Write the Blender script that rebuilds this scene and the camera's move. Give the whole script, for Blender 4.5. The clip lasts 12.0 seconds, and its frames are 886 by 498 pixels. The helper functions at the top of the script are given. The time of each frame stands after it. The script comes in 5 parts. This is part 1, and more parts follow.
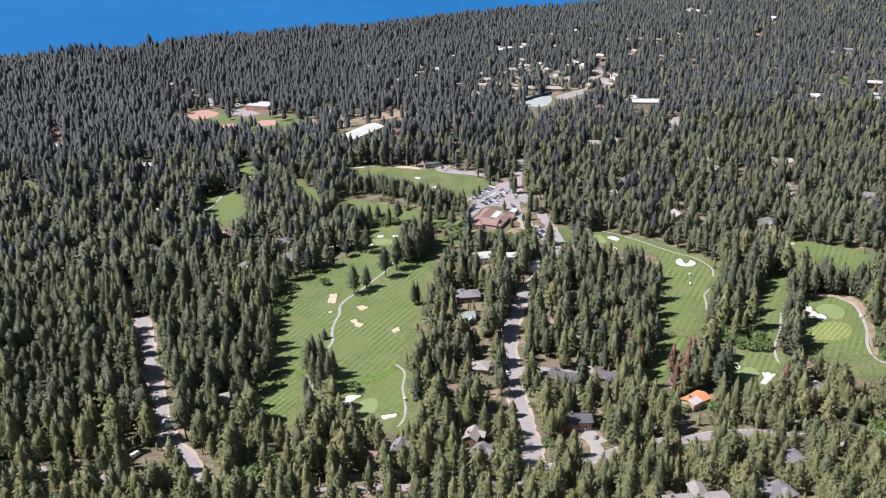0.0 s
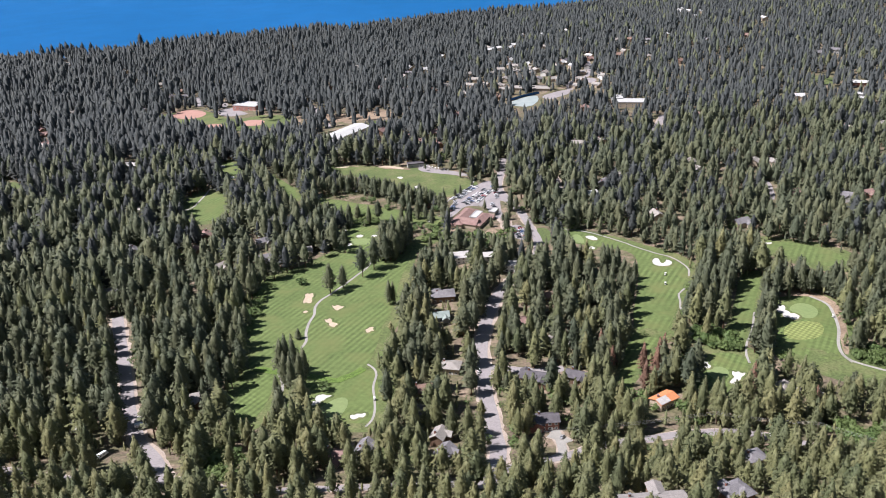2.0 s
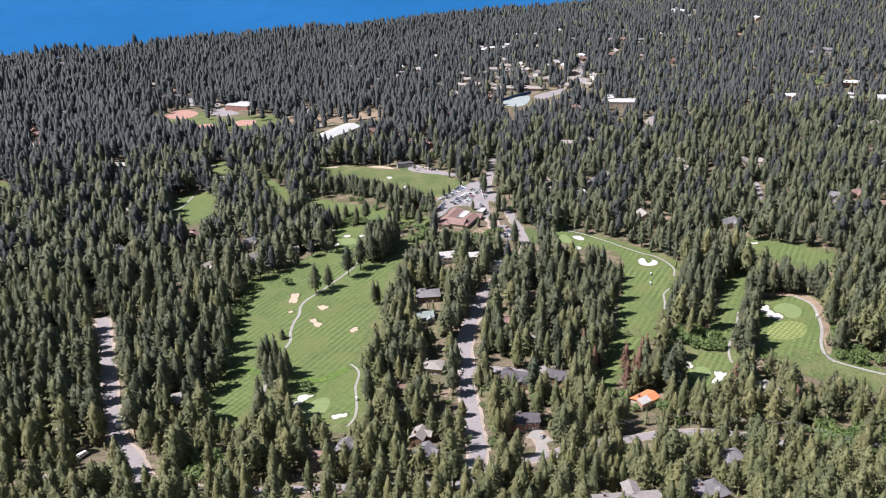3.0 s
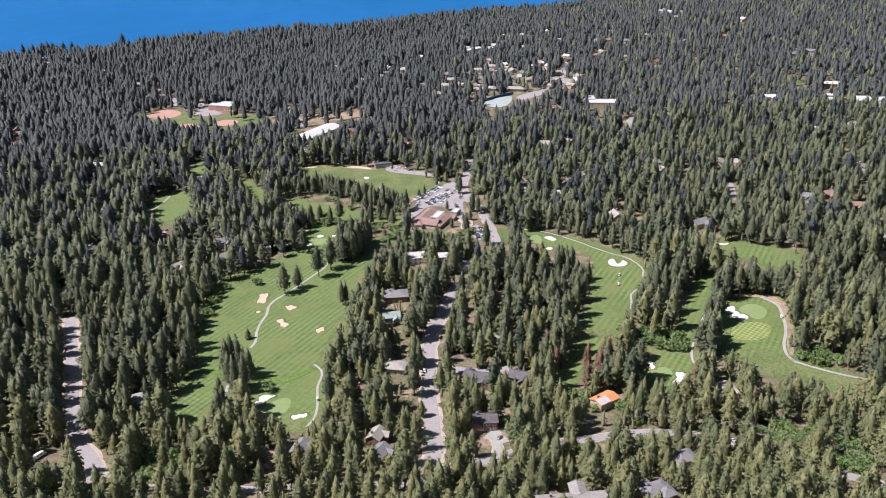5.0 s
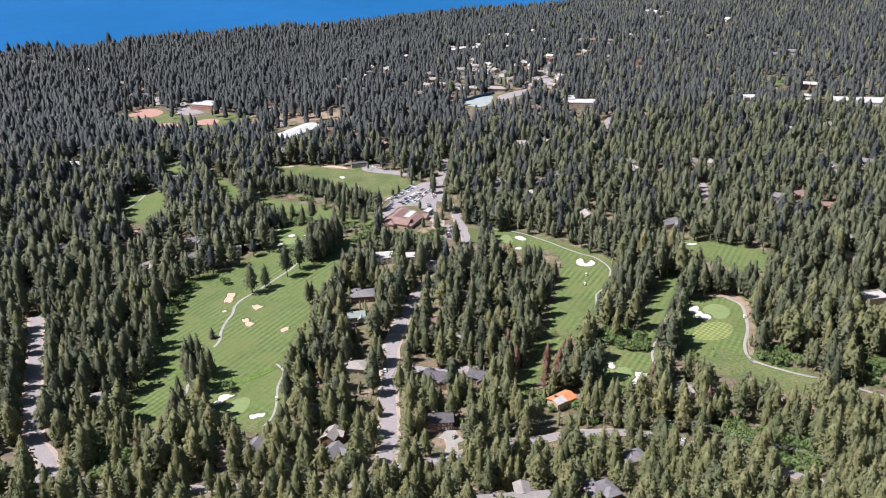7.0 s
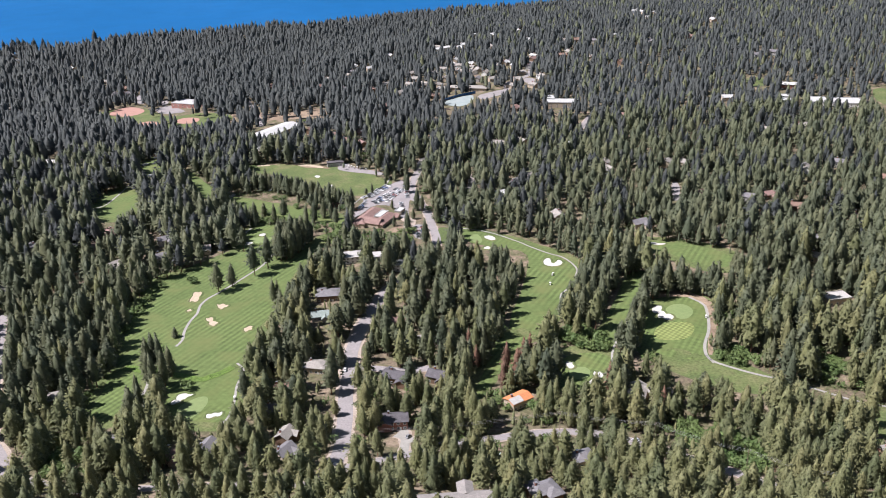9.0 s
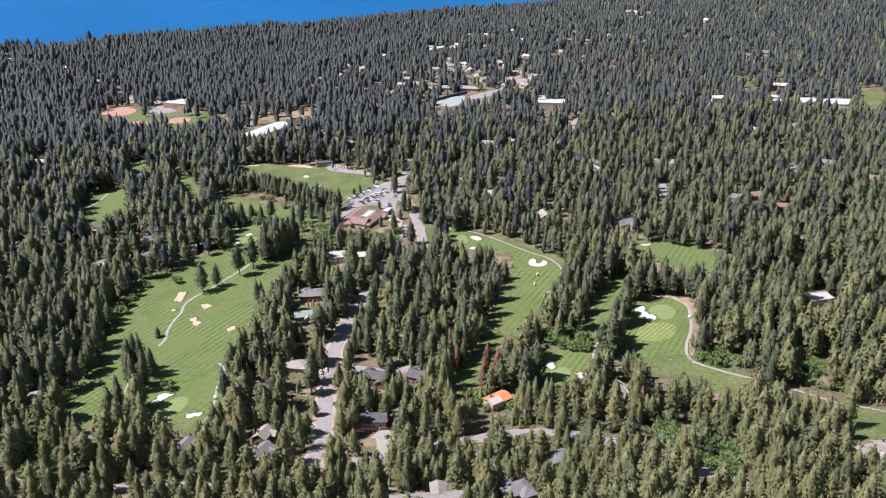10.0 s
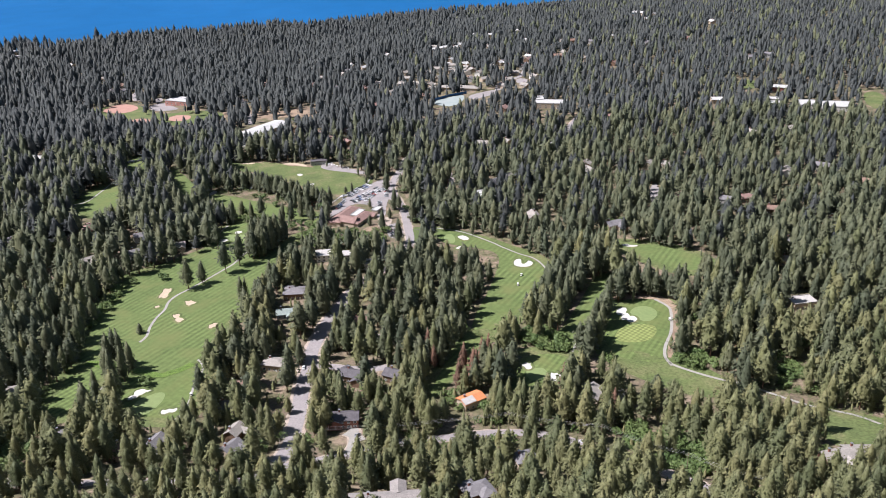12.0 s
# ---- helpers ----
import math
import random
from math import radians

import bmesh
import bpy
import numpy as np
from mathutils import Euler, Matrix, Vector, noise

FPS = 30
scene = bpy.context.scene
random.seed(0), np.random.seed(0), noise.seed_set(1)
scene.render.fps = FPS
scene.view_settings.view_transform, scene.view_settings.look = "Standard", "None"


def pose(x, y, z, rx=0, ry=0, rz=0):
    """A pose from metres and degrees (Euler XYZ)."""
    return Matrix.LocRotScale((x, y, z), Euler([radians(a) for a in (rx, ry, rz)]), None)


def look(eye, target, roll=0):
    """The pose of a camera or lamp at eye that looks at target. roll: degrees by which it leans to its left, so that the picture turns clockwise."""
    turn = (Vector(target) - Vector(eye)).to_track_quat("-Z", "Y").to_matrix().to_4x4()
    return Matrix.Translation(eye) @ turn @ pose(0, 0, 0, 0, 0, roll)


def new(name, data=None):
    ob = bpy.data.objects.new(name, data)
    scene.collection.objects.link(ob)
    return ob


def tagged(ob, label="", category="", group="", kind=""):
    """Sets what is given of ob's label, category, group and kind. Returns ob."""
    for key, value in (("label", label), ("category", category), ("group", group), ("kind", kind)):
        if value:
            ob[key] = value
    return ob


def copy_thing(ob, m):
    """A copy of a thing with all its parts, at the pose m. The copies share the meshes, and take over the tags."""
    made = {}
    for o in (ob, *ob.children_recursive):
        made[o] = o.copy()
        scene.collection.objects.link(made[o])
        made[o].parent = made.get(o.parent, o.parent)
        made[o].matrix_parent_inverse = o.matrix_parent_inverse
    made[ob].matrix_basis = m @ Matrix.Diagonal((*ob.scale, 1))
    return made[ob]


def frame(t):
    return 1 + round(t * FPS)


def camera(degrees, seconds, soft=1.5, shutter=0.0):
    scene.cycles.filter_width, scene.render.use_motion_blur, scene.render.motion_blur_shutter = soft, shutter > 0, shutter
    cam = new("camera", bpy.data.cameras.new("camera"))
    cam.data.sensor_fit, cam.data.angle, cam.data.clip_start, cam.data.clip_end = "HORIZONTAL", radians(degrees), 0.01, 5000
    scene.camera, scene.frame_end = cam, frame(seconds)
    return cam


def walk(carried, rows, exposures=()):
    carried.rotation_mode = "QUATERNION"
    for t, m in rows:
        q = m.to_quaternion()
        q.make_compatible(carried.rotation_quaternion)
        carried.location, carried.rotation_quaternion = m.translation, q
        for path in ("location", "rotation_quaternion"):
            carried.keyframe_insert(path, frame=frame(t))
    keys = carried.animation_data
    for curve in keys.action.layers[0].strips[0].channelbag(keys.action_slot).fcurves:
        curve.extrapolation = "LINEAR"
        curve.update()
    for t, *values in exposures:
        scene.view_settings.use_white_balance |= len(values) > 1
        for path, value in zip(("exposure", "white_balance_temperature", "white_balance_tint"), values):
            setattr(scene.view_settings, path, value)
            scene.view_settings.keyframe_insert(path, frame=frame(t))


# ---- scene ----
cam = camera(53.4, 12.0, soft=0.95)
METRES, EYE, TILT, LEAN, TURN = 130.0, 373.0, -24.0, 1.8, 0.0
ROWS = [
    (0.0, 0.0, 0.0, 0.0, -0.0, -0.0, 0.0),
    (0.5, 0.0302, -0.0003, -0.0002, -0.01, -0.01, 0.01),
    (1.0, 0.0645, -0.0003, -0.0005, -0.02, -0.0, 0.02),
    (1.5, 0.1008, -0.0006, -0.0005, -0.03, -0.01, 0.05),
    (2.0, 0.1387, -0.0007, -0.0008, -0.05, -0.01, 0.05),
    (2.5, 0.1774, -0.0007, -0.0013, -0.09, -0.01, 0.05),
    (3.0, 0.2186, -0.0008, -0.0011, -0.12, -0.01, 0.05),
    (5.0, 0.3875, 0.0014, -0.0019, -0.3, 0.02, -0.04),
    (5.5, 0.4303, 0.0004, -0.002, -0.35, 0.02, -0.06),
    (6.0, 0.4734, -0.0007, -0.0017, -0.42, 0.01, -0.1),
    (6.5, 0.5187, -0.0014, -0.0022, -0.47, 0.0, -0.11),
    (7.0, 0.5619, -0.0025, -0.001, -0.53, -0.01, -0.12),
    (9.0, 0.7404, -0.0037, 0.0012, -0.76, -0.06, -0.23),
    (9.5, 0.784, -0.0041, 0.0014, -0.83, -0.05, -0.27),
    (10.0, 0.8271, -0.0046, 0.0014, -0.82, -0.04, -0.33),
    (10.5, 0.8706, -0.0046, 0.001, -0.72, -0.04, -0.43),
    (11.0, 0.9138, -0.0045, 0.0007, -0.5, -0.04, -0.58),
    (11.5, 0.9562, -0.004, 0.0, -0.24, -0.04, -0.74),
    (12.0, 0.9998, -0.0041, 0.0005, 0.05, -0.06, -0.87),
]
walk(cam, [(t, pose(0, 0, EYE, TILT, LEAN, TURN) @ pose(METRES * x, METRES * y, METRES * z, 90 + pitch, roll, yaw)) for t, x, y, z, yaw, pitch, roll in ROWS])

# ---- world and sun: clear summer sky, sun high from the west side ----
from mathutils import geometry

SUN_UP, SUN_FROM = 54.0, 262.0
world = bpy.data.worlds.new("world")
scene.world = world
world.use_nodes = True
sky = world.node_tree.nodes.new("ShaderNodeTexSky")
sky.sky_type, sky.sun_disc = "NISHITA", False
sky.sun_elevation, sky.sun_rotation = radians(SUN_UP), radians(SUN_FROM)
sky.air_density, sky.dust_density = 1.0, 0.6
world.node_tree.nodes["Background"].inputs["Strength"].default_value = 0.043
world.node_tree.links.new(sky.outputs[0], world.node_tree.nodes["Background"].inputs["Color"])
sun_data = bpy.data.lights.new("sun", "SUN")
sun_data.energy, sun_data.angle, sun_data.color = 5.0, radians(0.53), (1.0, 0.955, 1.0)
sun = new("sun", sun_data)
az = radians(SUN_FROM)
sun.matrix_world = look((0, 0, 900), Vector((0, 0, 900)) - Vector((math.sin(az) * math.cos(radians(SUN_UP)), math.cos(az) * math.cos(radians(SUN_UP)), math.sin(radians(SUN_UP)))))
scene.view_settings.exposure = 0.84


# ---- materials ----
def material(name, colours, scale=1.0, rough=0.9, fine=0.0, fine_scale=8.0, bump=0.0, metal=0.0, tone="noise", spec=0.3):
    """Principled surface: colours are spread over a large noise (or over each object's or tree's own tone), with a finer grain and relief."""
    m = bpy.data.materials.new(name)
    m.use_nodes = True
    n, l = m.node_tree.nodes, m.node_tree.links
    b = n["Principled BSDF"]
    b.inputs["Roughness"].default_value, b.inputs["Metallic"].default_value = rough, metal
    b.inputs["Specular IOR Level"].default_value = spec
    co = n.new("ShaderNodeTexCoord")
    ramp = n.new("ShaderNodeValToRGB")
    el = ramp.color_ramp.elements
    while len(el) < len(colours):
        el.new(0.5)
    for k, c in enumerate(colours):
        el[k].position = 0.5 if len(colours) == 1 else (0.25 + 0.5 * k / (len(colours) - 1) if tone == "noise" else k / (len(colours) - 1))
        el[k].color = (*c, 1)
    where = co.outputs["Object"] if tone == "noise" else n.new("ShaderNodeNewGeometry").outputs["Position"]
    if tone == "noise":
        big = n.new("ShaderNodeTexNoise")
        big.inputs["Scale"].default_value, big.inputs["Detail"].default_value = scale, 5
        l.new(co.outputs["Object"], big.inputs["Vector"])
        l.new(big.outputs["Fac"], ramp.inputs["Fac"])
    else:
        info, att, add = n.new("ShaderNodeObjectInfo"), n.new("ShaderNodeAttribute"), n.new("ShaderNodeMath")
        att.attribute_name, add.operation = "tone", "ADD"
        wrap = n.new("ShaderNodeMath")
        wrap.operation = "FRACT"
        l.new(info.outputs["Random"], add.inputs[0])
        l.new(att.outputs["Fac"], add.inputs[1])
        l.new(add.outputs[0], wrap.inputs[0])
        l.new(wrap.outputs[0], ramp.inputs["Fac"])
    colour = ramp.outputs["Color"]
    if fine:
        small = n.new("ShaderNodeTexNoise")
        small.inputs["Scale"].default_value, small.inputs["Detail"].default_value = fine_scale, 4
        l.new(where, small.inputs["Vector"])
        span = n.new("ShaderNodeMapRange")
        span.inputs["From Min"].default_value, span.inputs["From Max"].default_value = 0.3, 0.7
        span.inputs["To Min"].default_value, span.inputs["To Max"].default_value = 1 - fine, 1 + fine
        l.new(small.outputs["Fac"], span.inputs["Value"])
        mix = n.new("ShaderNodeMix")
        mix.data_type, mix.blend_type = "RGBA", "MULTIPLY"
        mix.inputs["Factor"].default_value = 1
        l.new(colour, mix.inputs["A"])
        l.new(span.outputs["Result"], mix.inputs["B"])
        colour = mix.outputs["Result"]
        if bump:
            bp = n.new("ShaderNodeBump")
            bp.inputs["Strength"].default_value, bp.inputs["Distance"].default_value = 1.0, bump
            l.new(small.outputs["Fac"], bp.inputs["Height"])
            l.new(bp.outputs["Normal"], b.inputs["Normal"])
    l.new(colour, b.inputs["Base Color"])
    return m


def mown(name, light, dark, period, angle, mottled=0.25, cross=0.0):
    """Mown turf: soft bands of two greens laid by the mower, with patches of drier grass."""
    m = material(name, [dark, light, light], 0.02, 0.95, mottled, 0.35, 0.0)
    n, l = m.node_tree.nodes, m.node_tree.links
    b = n["Principled BSDF"]
    base = b.inputs["Base Color"].links[0].from_socket
    co = n.new("ShaderNodeTexCoord")
    result = base
    for turn, weight in ((angle, 1.0), (angle + 82, cross)):
        if not weight:
            continue
        mp = n.new("ShaderNodeMapping")
        mp.inputs["Rotation"].default_value = (0, 0, radians(-turn))
        l.new(co.outputs["Object"], mp.inputs["Vector"])
        wv = n.new("ShaderNodeTexWave")
        wv.bands_direction = "Y"
        wv.inputs["Scale"].default_value = 0.314 / period
        wv.inputs["Distortion"].default_value, wv.inputs["Detail"].default_value = 0.5, 2
        wv.inputs["Detail Scale"].default_value = 0.25
        l.new(mp.outputs[0], wv.inputs["Vector"])
        span = n.new("ShaderNodeMapRange")
        span.inputs["From Min"].default_value, span.inputs["From Max"].default_value = 0.2, 0.8
        span.inputs["To Min"].default_value, span.inputs["To Max"].default_value = 1 - 0.21 * weight, 1 + 0.21 * weight
        l.new(wv.outputs["Fac"], span.inputs["Value"])
        mix = n.new("ShaderNodeMix")
        mix.data_type, mix.blend_type = "RGBA", "MULTIPLY"
        worn = n.new("ShaderNodeTexNoise")
        worn.inputs["Scale"].default_value, worn.inputs["Detail"].default_value = 0.03, 3
        l.new(co.outputs["Object"], worn.inputs["Vector"])
        fade = n.new("ShaderNodeMapRange")
        fade.inputs["From Min"].default_value, fade.inputs["From Max"].default_value = 0.36, 0.62
        l.new(worn.outputs["Fac"], fade.inputs["Value"])
        l.new(fade.outputs["Result"], mix.inputs["Factor"])
        l.new(result, mix.inputs["A"])
        l.new(span.outputs["Result"], mix.inputs["B"])
        result = mix.outputs["Result"]
    # drier, yellower patches
    dry, span, mix = n.new("ShaderNodeTexNoise"), n.new("ShaderNodeMapRange"), n.new("ShaderNodeMix")
    dry.inputs["Scale"].default_value, dry.inputs["Detail"].default_value = 0.055, 5
    l.new(co.outputs["Object"], dry.inputs["Vector"])
    span.inputs["From Min"].default_value, span.inputs["From Max"].default_value = 0.48, 0.72
    l.new(dry.outputs["Fac"], span.inputs["Value"])
    mix.data_type = "RGBA"
    l.new(span.outputs["Result"], mix.inputs["Factor"])
    l.new(result, mix.inputs["A"])
    mix.inputs["B"].default_value = (light[0] * 1.22, light[1] * 1.04, light[2] * 1.12, 1)
    result = mix.outputs["Result"]
    l.new(result, b.inputs["Base Color"])
    return m


M_GROUND = material("forest_floor", [(0.075, 0.072, 0.042), (0.16, 0.122, 0.088), (0.1, 0.096, 0.05), (0.22, 0.166, 0.122), (0.085, 0.087, 0.042)], 0.05, 0.95, 0.35, 0.5, 0.1)
M_FAIR = mown("fairway_turf", (0.102, 0.138, 0.046), (0.075, 0.108, 0.035), 4.6, 62, 0.16)
M_FAIR_B = mown("striped_turf", (0.104, 0.141, 0.046), (0.077, 0.11, 0.035), 4.0, 60, 0.15, 0.4)
M_ROUGH = material("rough_grass", [(0.07, 0.096, 0.036), (0.1, 0.126, 0.045), (0.15, 0.145, 0.07)], 0.05, 0.95, 0.3, 0.6, 0.05)
M_LUSH = material("lush_grass", [(0.08, 0.135, 0.028), (0.115, 0.172, 0.038)], 0.3, 0.9, 0.3, 1.0, 0.1)
M_GREEN = material("putting_green", [(0.15, 0.2, 0.08), (0.175, 0.22, 0.09)], 0.08, 0.9, 0.08, 0.5)
M_SAND = material("bunker_sand", [(0.41, 0.4, 0.37), (0.49, 0.475, 0.44)], 0.3, 0.95, 0.06, 1.2, 0.03)
M_SAND_TAN = material("tan_bunker_sand", [(0.36, 0.29, 0.21), (0.44, 0.36, 0.27)], 0.3, 0.95, 0.08, 1.2, 0.03)
M_DIRT = material("bare_dirt", [(0.16, 0.115, 0.08), (0.23, 0.17, 0.12), (0.3, 0.225, 0.16)], 0.06, 0.95, 0.25, 0.8, 0.05)
M_CLAY = material("infield_clay", [(0.31, 0.175, 0.14), (0.37, 0.22, 0.18)], 0.1, 0.95, 0.1, 0.8)
M_ROAD = material("old_asphalt", [(0.208, 0.19, 0.19), (0.258, 0.235, 0.234), (0.232, 0.211, 0.211)], 0.06, 0.9, 0.14, 0.9, 0.01)
M_PATH = material("path_concrete", [(0.25, 0.238, 0.215), (0.32, 0.305, 0.28)], 0.15, 0.9, 0.1, 1.0)
M_SHOULDER = material("gravel_shoulder", [(0.29, 0.235, 0.19), (0.39, 0.325, 0.275)], 0.12, 0.95, 0.2, 1.0, 0.03)
M_PAINT = material("road_paint", [(0.7, 0.7, 0.68)], 1, 0.7, 0.1, 3)
M_COURT = material("court_blue", [(0.03, 0.1, 0.24), (0.04, 0.12, 0.28)], 0.1, 0.8)
M_COURT_PALE = material("court_pale", [(0.23, 0.27, 0.265), (0.29, 0.325, 0.315)], 0.1, 0.8)
M_NEEDLE = material("pine_needles", [(0.061, 0.074, 0.047), (0.105, 0.114, 0.063), (0.082, 0.094, 0.058), (0.117, 0.122, 0.067), (0.07, 0.083, 0.052)], 1, 0.6, 0.26, 1.1, 0.3, tone="own", spec=0.2)
M_PINE = material("yellow_pine_needles", [(0.083, 0.097, 0.048), (0.15, 0.154, 0.07), (0.114, 0.125, 0.062), (0.173, 0.166, 0.076), (0.094, 0.107, 0.055)], 1, 0.6, 0.3, 1.3, 0.32, tone="own", spec=0.2)
# distance haze is put into this darker, bluer needle colour
M_HAZED = material("hazed_needles", [(0.033, 0.039, 0.04), (0.055, 0.061, 0.059), (0.043, 0.049, 0.05), (0.063, 0.068, 0.063), (0.038, 0.044, 0.045)], 1, 0.6, 0.2, 0.8, 0.25, tone="own", spec=0.2)
M_DEAD = material("dead_needles", [(0.17, 0.095, 0.065), (0.14, 0.085, 0.06)], 1, 0.9, 0.4, 1.3, 0.2, tone="own")
M_BARK = material("pine_bark", [(0.11, 0.065, 0.04), (0.17, 0.1, 0.065)], 0.7, 0.95, 0.3, 3.0, 0.05)
M_LEAF = material("broad_leaves", [(0.066, 0.108, 0.033), (0.112, 0.154, 0.049), (0.085, 0.126, 0.04)], 1, 0.6, 0.35, 1.5, 0.15, tone="own")


def water():
    m = material("lake_water", [(0.007, 0.083, 0.222), (0.009, 0.094, 0.25), (0.012, 0.10, 0.265)], 0.0022, 0.6, 0.06, 0.015, 0.0, spec=0.05)
    n, l = m.node_tree.nodes, m.node_tree.links
    co, wave, bp = n.new("ShaderNodeTexCoord"), n.new("ShaderNodeTexNoise"), n.new("ShaderNodeBump")
    wave.inputs["Scale"].default_value, wave.inputs["Detail"].default_value = 0.15, 6
    bp.inputs["Strength"].default_value, bp.inputs["Distance"].default_value = 0.6, 0.5
    l.new(co.outputs["Object"], wave.inputs["Vector"])
    l.new(wave.outputs["Fac"], bp.inputs["Height"])
    l.new(bp.outputs["Normal"], n["Principled BSDF"].inputs["Normal"])
    return m


M_WATER = water()
ROOFS = {k: material("roof_" + k, c, 0.35, 0.85, 0.22, 2.5, 0.02) for k, c in {
    "grey": [(0.135, 0.128, 0.136), (0.2, 0.19, 0.195)], "dark": [(0.07, 0.065, 0.07), (0.12, 0.11, 0.12)],
    "tan": [(0.235, 0.215, 0.195), (0.31, 0.285, 0.26)], "brown": [(0.16, 0.1, 0.08), (0.24, 0.16, 0.125)],
    "red": [(0.185, 0.115, 0.1), (0.27, 0.175, 0.155)], "pale": [(0.34, 0.325, 0.31), (0.43, 0.41, 0.395)], "weathered": [(0.19, 0.175, 0.165), (0.27, 0.245, 0.23)], "orange": [(0.5, 0.2, 0.085), (0.44, 0.18, 0.085)],
    "white": [(0.36, 0.36, 0.35), (0.46, 0.455, 0.445)], "green": [(0.2, 0.24, 0.22), (0.26, 0.3, 0.28)]}.items()}
WALLS = {k: material("wall_" + k, c, 0.5, 0.85, 0.12, 2.0, 0.01) for k, c in {
    "brown": [(0.14, 0.09, 0.06), (0.2, 0.13, 0.09)], "tan": [(0.4, 0.32, 0.24), (0.46, 0.38, 0.3)],
    "red": [(0.21, 0.095, 0.075), (0.27, 0.125, 0.1)], "brick": [(0.34, 0.165, 0.135), (0.42, 0.215, 0.18)], "grey": [(0.3, 0.29, 0.28), (0.36, 0.35, 0.33)], "white": [(0.66, 0.65, 0.62), (0.72, 0.7, 0.68)]}.items()}
M_GLASS = material("window_glass", [(0.03, 0.04, 0.05)], 1, 0.08, spec=0.6)
M_TRIM = material("painted_trim", [(0.6, 0.58, 0.55)], 1, 0.6)
M_TYRE = material("tyre_rubber", [(0.02, 0.02, 0.02)], 1, 0.85)
M_METAL = material("pale_metal", [(0.5, 0.5, 0.52)], 1, 0.4, metal=0.8)
CAR = {k: material("car_" + k, [c], 1, 0.3, spec=0.5) for k, c in {"white": (0.75, 0.75, 0.75), "silver": (0.42, 0.43, 0.45), "black": (0.02, 0.02, 0.025), "blue": (0.05, 0.1, 0.25), "red": (0.35, 0.03, 0.03), "grey": (0.16, 0.16, 0.17)}.items()}
M_WIRE = material("wire", [(0.32, 0.32, 0.32)], 1, 0.5, metal=0.5)
M_POLE = material("weathered_pole", [(0.16, 0.12, 0.09), (0.22, 0.17, 0.13)], 1.0, 0.95, 0.2, 4)

# ---- the lie of the land ----


def shore_y(x):
    return 2222 + 0.41 * (np.asarray(x, float) + 25) + 14 * np.sin(np.asarray(x, float) / 90)


def ground_z(x, y):
    """Height of the land over the lake: a gentle slope to the shore, steeper on the hillside in the foreground."""
    x, y = np.asarray(x, float), np.asarray(y, float)
    a, b = x / 1000, (y - 700) / 1000
    k = (450 - y) / 100
    hill = np.where(k < 0, 0, np.where(k < 1.2, k * k, 1.44 + 2.4 * (k - 1.2)))
    q = 64.65 + 35.67 * a - 27.52 * b - 11.94 * a * a + 30.7 * a * b - 0.64 * b * b - 1.18 * a * a * b + 10.79 * a * b * b - 8.61 * b ** 3 - 2.8 * a ** 3 + 15.56 * hill
    d = shore_y(x) - y
    land = np.maximum((1 - np.exp(-np.maximum(d, 0) / 400)) * q, np.minimum(3, 0.05 * d))
    return np.where(d < 0, np.maximum(-15, 0.05 * d), land)


def gz(x, y):
    return float(ground_z(x, y))


def mesh_object(name, verts, faces, mats, parent=None, label="", smooth=False, tone=None, slots=None, normals=None):
    me = bpy.data.meshes.new(name)
    verts = np.asarray(verts, dtype=np.float32).reshape(-1, 3)
    if isinstance(faces, np.ndarray):
        me.vertices.add(len(verts))
        me.vertices.foreach_set("co", verts.ravel())
        k = faces.shape[1]
        me.loops.add(faces.size)
        me.loops.foreach_set("vertex_index", faces.astype(np.int32).ravel())
        me.polygons.add(len(faces))
        me.polygons.foreach_set("loop_start", np.arange(len(faces), dtype=np.int32) * k)
        me.update(calc_edges=True)
    else:
        me.from_pydata([tuple(map(float, v)) for v in verts], [], faces)
        me.update()
    for m in mats if isinstance(mats, (list, tuple)) else [mats]:
        me.materials.append(m)
    if slots is not None:
        me.polygons.foreach_set("material_index", np.asarray(slots, dtype=np.int32))
    if tone is not None:
        me.attributes.new("tone", "FLOAT", "POINT").data.foreach_set("value", np.asarray(tone, dtype=np.float32))
    me.polygons.foreach_set("use_smooth", np.full(len(me.polygons), smooth))
    if normals is not None:
        me.polygons.foreach_set("use_smooth", np.full(len(me.polygons), True))
        me.normals_split_custom_set_from_vertices(np.asarray(normals, dtype=np.float32))
    ob = new(name, me)
    if parent is not None:
        ob.parent = parent
    if label:
        ob["label"] = label
    return ob


def part(name, bm, mat, parent, label=""):
    me = bpy.data.meshes.new(name)
    bm.to_mesh(me)
    bm.free()
    me.materials.append(mat)
    ob = new(name, me)
    ob.parent = parent
    if label:
        ob["label"] = label
    return ob


def box(bm, x0, x1, y0, y1, z0, z1, bevel=0.0):
    """Adds a box between the given limits, with its edges taken off by bevel."""
    v = [bm.verts.new(p) for p in ((x0, y0, z0), (x1, y0, z0), (x1, y1, z0), (x0, y1, z0), (x0, y0, z1), (x1, y0, z1), (x1, y1, z1), (x0, y1, z1))]
    f = [bm.faces.new([v[i] for i in q]) for q in ((3, 2, 1, 0), (4, 5, 6, 7), (0, 1, 5, 4), (1, 2, 6, 5), (2, 3, 7, 6), (3, 0, 4, 7))]
    if bevel:
        bmesh.ops.bevel(bm, geom=list({e for q in f for e in q.edges}), offset=bevel, segments=1, affect="EDGES")
    return bm


def axis_steps(edges):
    out = []
    for a, b, s in edges:
        out += list(np.arange(a, b, s))
    return np.array(out + [edges[-1][1]], float)


